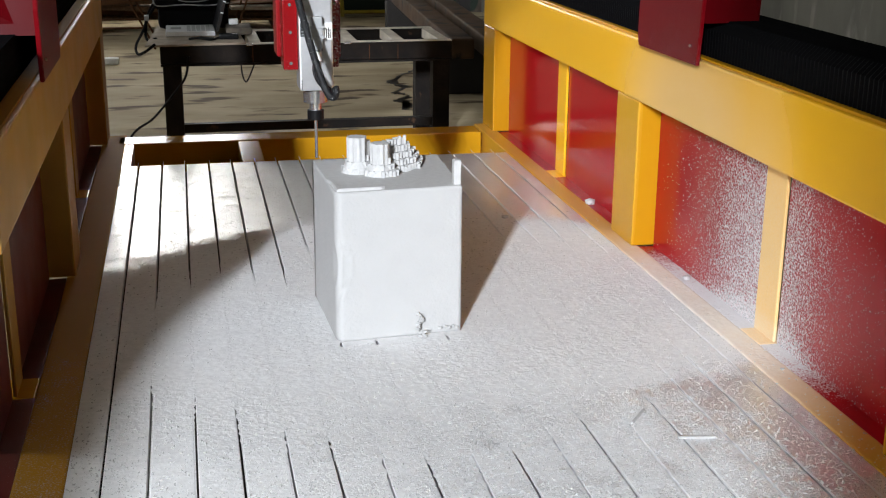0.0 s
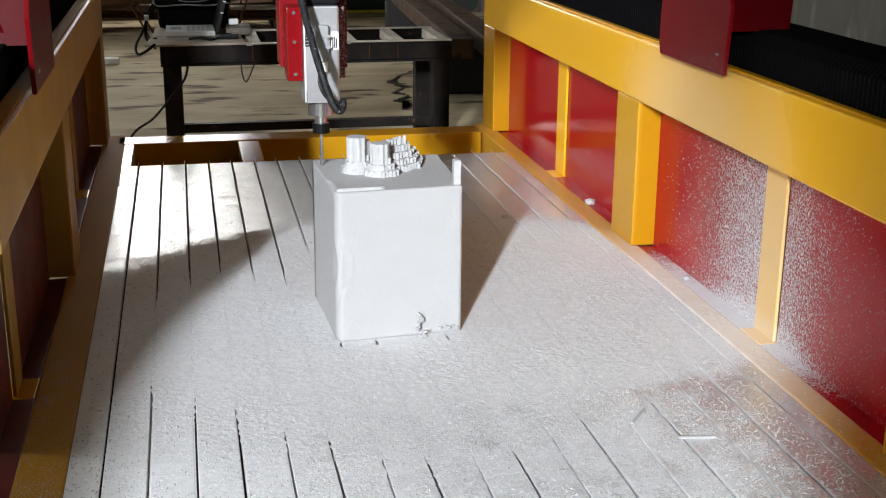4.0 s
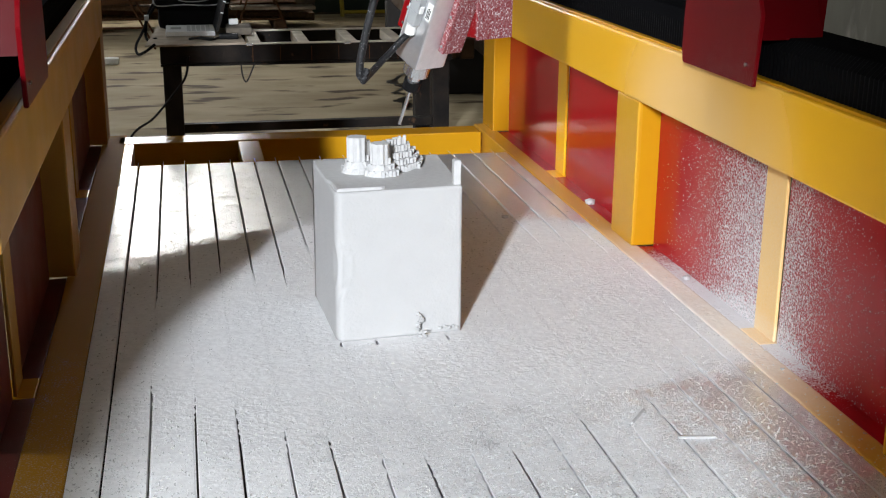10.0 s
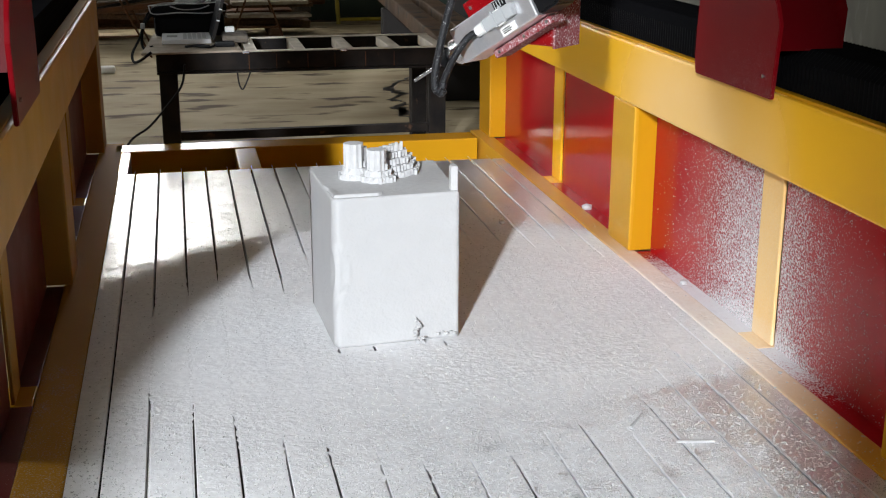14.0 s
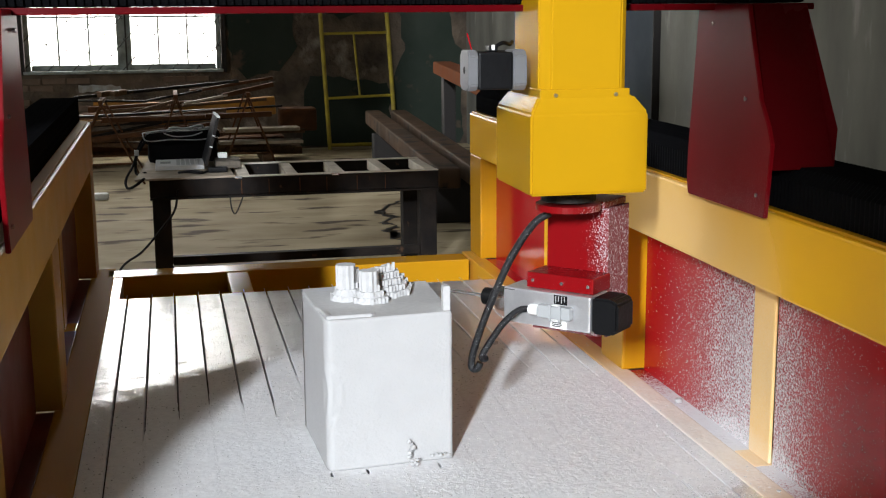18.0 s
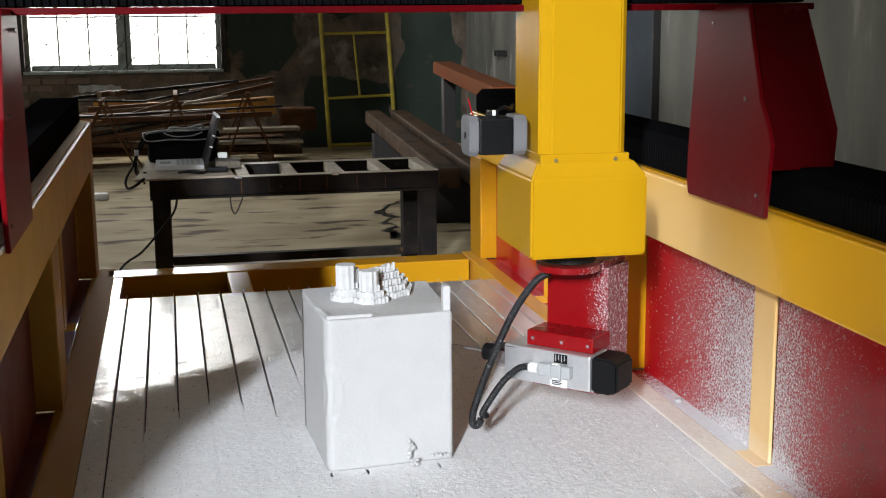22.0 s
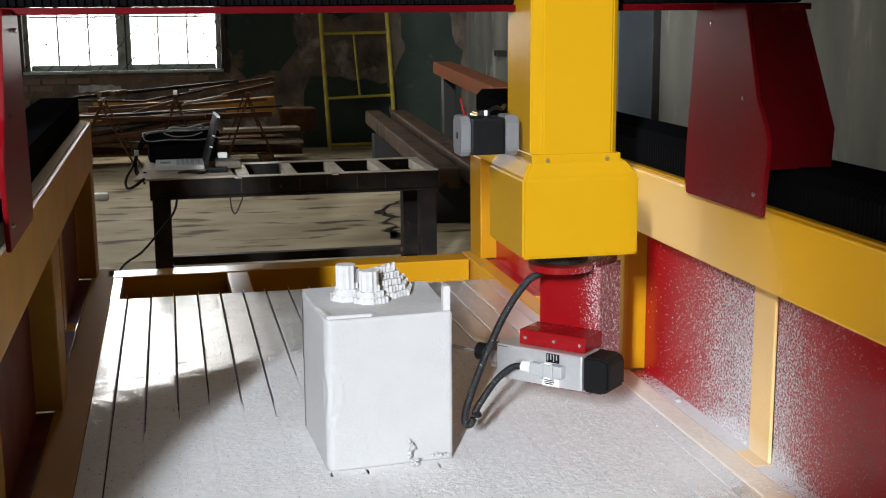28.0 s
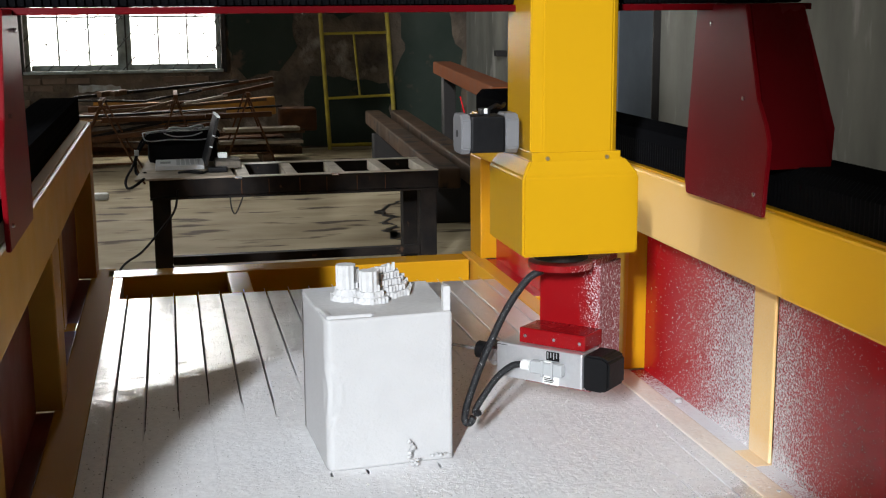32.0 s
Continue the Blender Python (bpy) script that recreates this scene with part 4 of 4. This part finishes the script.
part("piping", tube([(-0.215, -0.066, 0.172), (-0.10, -0.064, 0.186), (0.03, -0.064, 0.178), (0.17, -0.062, 0.186), (0.21, -0.05, 0.170)], 0.0032, None, 6, 5), PIPING, bag, "pale piping")
part("handle", tube([(-0.08, -0.03, 0.178), (-0.05, -0.05, 0.196), (0.02, -0.05, 0.190), (0.09, -0.05, 0.205), (0.115, -0.03, 0.196), (0.09, -0.02, 0.178)], 0.007, None, 8, 6), GREY, bag)
part("handle_loop", tube([(-0.10, -0.068, 0.168), (-0.04, -0.074, 0.150), (0.05, -0.074, 0.152), (0.11, -0.066, 0.170)], 0.003, None, 6, 6), PIPING, bag)
part("strap", tube([(-0.20, 0.0, 0.15), (-0.235, -0.05, 0.10), (-0.265, -0.20, 0.02), (-0.30, -0.45, -0.03), (-0.29, -0.60, -0.055), (-0.25, -0.71, -0.03), (-0.20, -0.70, 0.005)], 0.007, None, 6, 6), CANVAS, bag)
part("strap_buckle", box(-0.262, -0.238, -0.13, -0.10, 0.055, 0.085, 0.004), GREY, bag)
part("side_strap", tube([(-0.20, -0.05, 0.13), (-0.25, -0.12, 0.05), (-0.25, -0.30, -0.02), (-0.20, -0.45, 0.0)], 0.008, None, 6, 6), CANVAS, bag)
tagged(part("power_brick", box(0.40, 0.50, 6.47, 6.53, TZ + 0.0125, TZ + 0.04, 0.008), BLACK), "black laptop power supply on the table", "power supply")
tagged(part("power_cable", tube([(0.40, 6.50, TZ + 0.02), (0.36, 6.44, TZ + 0.018), (0.29, 6.45, TZ + 0.025), (0.25, 6.49, TZ + 0.018), (0.31, 6.53, TZ + 0.018), (0.37, 6.47, TZ + 0.02)], 0.006), BLACK), "looped black cable lying on the table", "cable")
tagged(part("floor_cable", tube([(0.24, 6.33, 0.70), (0.22, 6.32, 0.60), (0.16, 6.30, 0.52), (0.05, 6.28, 0.40), (-0.06, 6.25, 0.32), (-0.14, 6.22, 0.12), (-0.16, 6.15, 0.008)], 0.006), BLACK), "thin black cable trailing from the table to the floor", "cable")
tagged(part("hanging_wire", tube([(0.50, 6.34, 0.66), (0.505, 6.335, 0.60), (0.52, 6.33, 0.565), (0.54, 6.335, 0.59), (0.57, 6.34, 0.66)], 0.004), IRON), "loop of thin wire hanging under the table", "wire")
tagged(part("cloth_bundle", box(0.44, 0.58, 6.62, 6.85, TZ + 0.0125, TZ + 0.055, 0.02), mat("oily_rag", (0.085, 0.07, 0.055), 0.95, grain=(25.0, (0.16, 0.14, 0.11), 0.7), bump=0.01, bump_scale=30.0)), "crumpled grey-brown rag on the table", "rag")
tagged(part("adapter_plug", box(0.46, 0.51, 6.70, 6.74, TZ + 0.061, TZ + 0.09, 0.006), WHITE), "small white plug lying on the rag", "plug")
tagged(part("floor_scrap", box(-0.46, -0.33, 10.8, 10.9, 0.001, 0.06, 0.02), WHITE), "pale plastic scrap lying on the floor", "scrap")

# ---- the castle carved on the block ----
rng = random.Random(8)


def tower(cx, cy, r, top, flutes):
    pts = []
    for i in range(flutes * 2):
        a = math.pi * i / flutes
        k = r * (1.0 if i % 2 else 0.90) * rng.uniform(0.95, 1.04)
        pts.append((cx + k * math.cos(a), cy + k * math.sin(a)))
    return prism(pts, "z", 0.775, top, 0.0)


fpart("tower", tower(0.685, 3.39, 0.029, 0.884, 11), "fluted foam tower")
fpart("tower", tower(0.744, 3.345, 0.028, 0.873, 11), "fluted foam tower")
fpart("tower_foot", rod((0.685, 3.39, 0.7835), (0.685, 3.39, 0.815), 0.046, None, 18, 0.030))
fpart("tower_foot", rod((0.744, 3.345, 0.7835), (0.744, 3.345, 0.815), 0.045, None, 18, 0.029))
fpart("battlement", tower(0.706, 3.41, 0.022, 0.868, 7))
bm = bmesh.new()
STEP, RISE = 0.0108, 0.0165
for i in range(-3, 30):
    for j in range(0, 28):
        x, y = 0.655 + STEP * i, 3.275 + STEP * j
        d1 = math.hypot(x - 0.685, y - 3.39)
        d2 = math.hypot(x - 0.744, y - 3.345)
        h = max(0.0, 0.095 - 1.6 * d1, 0.090 - 1.5 * d2)
        # the hill behind the towers: a long ridge with a flat crest
        u = (x - 0.75) * 0.82 + (y - 3.36) * 0.57
        w = -(x - 0.75) * 0.57 + (y - 3.36) * 0.82
        if -0.03 < u < 0.19:
            h = max(h, 0.094 - 0.95 * max(0.0, abs(u - 0.075) - 0.035) - 1.15 * abs(w - 0.03))
        h = RISE * int(h / RISE) + rng.uniform(-0.0015, 0.0015)
        if h > 0.010 and x < 0.93 and y < 3.54:
            a = rng.uniform(-0.0005, 0.0005)
            box(x + a, x + STEP - 0.0016 + a, y, y + STEP - 0.0006, 0.7825, 0.7825 + h, 0, bm)
fpart("stepped_roof", bm, "stepped foam roof of the castle model")
for i in (0, 1):
    x, y = 0.812 + 0.016 * i, 3.430 + 0.010 * i
    fpart("ridge_fin", box(x, x + 0.008, y, y + 0.010, 0.84, 0.872, 0.001))
fpart("low_wall", prism([(0.600, 3.165), (0.722, 3.172), (0.735, 3.186), (0.725, 3.190), (0.614, 3.182), (0.604, 3.26), (0.590, 3.29), (0.584, 3.29), (0.594, 3.25)], "z", 0.780, 0.791, 0.002))


# ---- crumbs and dust ----
def crumb_mesh(r, seed):
    g = random.Random(seed)
    b = bmesh.new()
    bmesh.ops.create_icosphere(b, subdivisions=1, radius=r)
    for v in b.verts:
        v.co *= g.uniform(0.6, 1.3)
        v.co.z *= 0.7
    return b


rng = random.Random(17)
for k in range(11):
    ob = part("chip", crumb_mesh(rng.uniform(0.0055, 0.0095), 100 + k), FOAM, foam)
    ob.location = (0.822 + rng.uniform(-0.006, 0.006) + 0.012 * (k < 3) - 0.77, 3.152 - 0.010 * (k < 3) - 3.35, 0.006 + 0.0062 * k)
for k in range(5):
    ob = part("chip", crumb_mesh(rng.uniform(0.004, 0.008), 130 + k), FOAM, foam)
    ob.location = (0.885 + 0.012 * k - 0.77, 3.165 - 3.35, 0.018 + 0.004 * (k % 2))
for i, (x, y, z, r) in enumerate(((1.745, 4.45, 0.366, 0.022), (1.755, 3.50, 0.364, 0.015), (0.82, 3.140, 0.37, 0.010), (0.822, 3.135, 0.38, 0.007), (1.70, 2.72, 0.372, 0.007), (1.36, 4.28, 0.372, 0.012))):
    ob = part("foam_crumb", crumb_mesh(r, i), FOAM)
    ob.location = (x, y, z)
    tagged(ob, "white crumb of foam lying on the machine", "foam crumb", group="foam crumbs")
for a, b, name in (((1.208, 2.50), (1.262, 2.565), "foam_strip"), ((1.285, 2.405), (1.372, 2.39), "foam_strip")):
    ob = part(name, rod((*a, ZB + 0.004), (*b, ZB + 0.004), 0.0035, None, 6), FOAM)
    tagged(ob, "thin sliver of foam lying on the dusty bed", "foam sliver", group="foam slivers")

# loose flakes on the bed, the rails and the dusty panels
rng = random.Random(21)


def flakes(name, places, label):
    """Tiny four-cornered flakes. places: (point, outward axis, size) in a row."""
    verts, faces = [], []
    for (x, y, z), axis, r in places:
        a, e, k = rng.uniform(0, 6.28), rng.uniform(1.0, 2.0), len(verts)
        c, s_ = math.cos(a), math.sin(a)
        for px, py in ((-e, -1), (e, -0.7), (0.1, 1.1)):
            u, v = r * (px * c - py * s_), r * (px * s_ + py * c)
            verts.append((x + u, y + v, z) if axis == "z" else (x, y + u, z + v))
        h = r * rng.uniform(0.6, 1.3)
        verts.append((x, y, z + h) if axis == "z" else (x - h, y, z))
        faces += [(k, k + 1, k + 3), (k + 1, k + 2, k + 3), (k + 2, k, k + 3)]
    me = bpy.data.meshes.new(name)
    me.from_pydata(verts, [], faces)
    me.materials.append(FOAM)
    tagged(new(name, me), label, "foam dust", kind="stuff")


# where each slot is open: up to the first y, and from the second on
FRONT_OPEN = (3.60, 2.98, 2.86, 2.76, 2.64, 2.56, 2.51, 2.45, 2.44, 2.46, 2.52, 2.58, 2.50, 2.66, 2.84, 2.95, 3.30)
BACK_OPEN = (3.20, 3.45, 3.65, 3.75, 3.65, 3.65, 3.90, 4.20, 4.30, 4.25, 4.10, 4.05, 4.05, 4.00, 3.95, 3.90, 3.75)
bed_flakes = []
for i in range(56000):
    x, y = rng.uniform(-0.07, 1.655), 2.0 + 2.6 * rng.random() ** 1.3
    if rng.random() < 0.008:
        x = rng.uniform(1.66, 1.73)
    if ((x - 0.95) / 1.4) ** 2 + ((y - 2.6) / 1.9) ** 2 > rng.uniform(0.45, 1.15) or 0.57 < x < 0.97 and 3.13 < y < 3.58:
        continue
    k = min(16, max(0, round(x * 10)))
    if abs(x - 0.1 * k) < 0.0055 and not FRONT_OPEN[k] < y < BACK_OPEN[k]:
        continue
    # fewer where the dust lies smooth beside the block and away from the front
    if rng.random() < min(0.7, max(0.0, (y - 2.5) * 1.4)):
        continue
    if rng.random() < 0.75 * math.exp(-((x - 0.45) / 0.45) ** 2 - ((y - 3.1) / 0.55) ** 2):
        continue
    bed_flakes.append(((x, y, ZB + 0.0003), "z", 0.0008 + 0.0022 * rng.random() ** 3))
flakes("foam_flakes", bed_flakes, "loose white foam flakes strewn over the bed")
panel_flakes = []
for i in range(16000):
    y, z = rng.gauss(3.06, 0.26), 0.352 + 0.51 * rng.random() ** 1.3
    if not 2.27 < y < 3.86 or 2.92 < y < 3.06:
        continue
    panel_flakes.append(((1.7878, y, z), "x", 0.0006 + 0.0010 * rng.random() ** 2))
flakes("panel_flakes", panel_flakes, "white foam flakes clinging to the red panels")

# dust that has filled the slots: open towards both ends, closed round the block
HALF = 0.0051
verts, faces = [], []
for i, (fo, bo) in enumerate(zip(FRONT_OPEN, BACK_OPEN)):
    xs_, last = 0.1 * i, None
    for k in range(440):
        y = 1.96 + 0.008 * k
        ragged = 0.35 * noise.noise((xs_ * 31, y * 17, 0)) + rng.uniform(-0.10, 0.10)
        # crumbs bridge the slot more and more often towards its closed stretch
        crumb = 1.5 * noise.noise((xs_ * 31, y * 55, 3.0)) + rng.uniform(-0.25, 0.25)
        near = max(0.0, min(1.0, (fo - y) / 0.13 + crumb))
        far = 0.75 * max(0.0, min(1.0, (y - bo) / 0.22 + ragged))
        gap = max(0.60 * near, far, 0.8 if i in (6, 7, 9) and 3.118 < y < 3.145 else 0.0)
        w = HALF * (1 - gap)
        side = HALF - w if i % 2 else w - HALF
        z = ZB + 0.0004 - 0.0016 * gap - 0.0006 * max(0.0, noise.noise((xs_ * 13, y * 9, 7.0)))
        verts += [(xs_ + side - w, y, z), (xs_ + side + w, y, z)]
        if last is not None and w > 0.0002:
            faces.append((last, last + 1, len(verts) - 1, len(verts) - 2))
        last = len(verts) - 2
me = bpy.data.meshes.new("slot_dust")
me.from_pydata(verts, [], faces)
me.materials.append(DUST)
tagged(new("slot_dust", me), "white foam dust packed into the bed's slots", "foam dust", kind="stuff")


# ---- what moves ----
def motions():
    # seconds, hinge x, y, z, turn, tilt
    rows = [
        (0, 0.600, 3.670, 1.148, 0, 0),
        (0.5, 0.600, 3.716, 1.146, 0, 0),
        (1, 0.596, 3.759, 1.147, 0, 0),
        (1.5, 0.595, 3.721, 1.149, 0, 0),
        (2, 0.595, 3.670, 1.148, 0, 0),
        (2.5, 0.595, 3.625, 1.148, 0, 0),
        (3, 0.596, 3.581, 1.146, 0, 0),
        (3.5, 0.595, 3.534, 1.145, 0, 0),
        (5.5, 0.597, 3.376, 1.158, 0, 0),
        (6, 0.596, 3.376, 1.186, 0, 0),
        (6.35, 0.596, 3.376, 1.186, 0, 0),
        (6.75, 0.790, 3.368, 1.253, -66, 1),
        (7, 0.796, 3.365, 1.267, -66, 1),
        (8, 0.814, 3.341, 1.277, -66, 6),
        (9, 0.850, 3.317, 1.271, -64, 14),
        (10, 0.895, 3.297, 1.255, -61, 25),
        (11, 0.948, 3.273, 1.251, -57, 34),
        (12, 1.003, 3.253, 1.253, -53, 42),
        (13, 1.044, 3.215, 1.258, -50, 50),
        (13.5, 1.064, 3.190, 1.262, -49, 54),
        (14, 1.086, 3.170, 1.256, -48, 58),
        (14.5, 1.123, 3.150, 1.271, -48, 63),
        (16.3, 1.277, 3.140, 1.196, -46, 90),
        (17.3, 1.277, 3.140, 1.196, -46, 90),
        (17.75, 1.262, 3.140, 0.794, -46, 90),
        (18, 1.262, 3.140, 0.784, -46, 90),
        (18.5, 1.262, 3.140, 0.764, -46, 90),
        (19, 1.262, 3.140, 0.742, -46, 90),
        (20, 1.263, 3.140, 0.700, -46, 90),
        (21, 1.264, 3.140, 0.658, -46, 90),
        (22, 1.264, 3.140, 0.619, -46, 90),
        (23, 1.265, 3.140, 0.576, -46, 90),
        (24, 1.265, 3.140, 0.533, -46, 90),
        (24.9, 1.264, 3.140, 0.495, -46, 90),
        (25.5, 1.247, 3.154, 0.512, -46, 90),
        (27.5, 1.246, 3.154, 0.595, -46, 90),
        (28, 1.246, 3.154, 0.618, -46, 90),
        (28.5, 1.245, 3.154, 0.640, -46, 90),
        (29, 1.245, 3.154, 0.668, -46, 90),
        (29.5, 1.245, 3.154, 0.697, -46, 90),
        (30, 1.244, 3.154, 0.730, -46, 90),
        (30.25, 1.244, 3.154, 0.738, -46, 90),
        (30.5, 1.244, 3.154, 0.728, -46, 90),
        (31, 1.245, 3.154, 0.693, -46, 90),
        (31.5, 1.245, 3.154, 0.658, -46, 90),
        (32, 1.246, 3.154, 0.623, -46, 90),
    ]
    gantry_rows, column_rows, swivel_rows, tilt_rows, hose_rows, plug_rows = [], [], [], [], [], []
    for t, x, y, z, turn, tilt in rows:
        gantry_rows.append((t, pose(0, y - 0.32, 0)))
        column_rows.append((t, pose(x, y, z)))
        swivel_rows.append((t, pose(x, y, z, 0, 0, turn)))
        tilt_rows.append((t, pose(0, 0, 0, 0, tilt, 0)))
        a = radians(tilt)
        rest = Vector((0.140, -0.066, -0.112))
        if turn > -30:
            reach = Vector((0.03, -0.165, -0.06))
        else:
            reach = Vector((0.0, -0.165, -0.08)).lerp(rest, min(1.0, tilt / 85))
        nut = Vector((0, -0.069, -0.078))
        plug_rows.append((t, Matrix.Translation(nut) @ rest.rotation_difference(reach).to_matrix().to_4x4()))
        tip = nut + reach.normalized() * rest.length
        end = Vector((tip.x * math.cos(a) + tip.z * math.sin(a), tip.y, tip.z * math.cos(a) - tip.x * math.sin(a)))
        anchor = Vector((-0.045, -0.02, 0.262))
        turn_to = Vector((-0.105, -0.048, -0.443)).rotation_difference(end - anchor).to_matrix().to_4x4()
        hose_rows.append((t, Matrix.Translation(anchor) @ turn_to))
    walk(gantry, gantry_rows)
    walk(column, column_rows)
    walk(swivel, swivel_rows)
    walk(spindle, tilt_rows)
    walk(cable, hose_rows)
    walk(plug_cable, plug_rows)


motions()
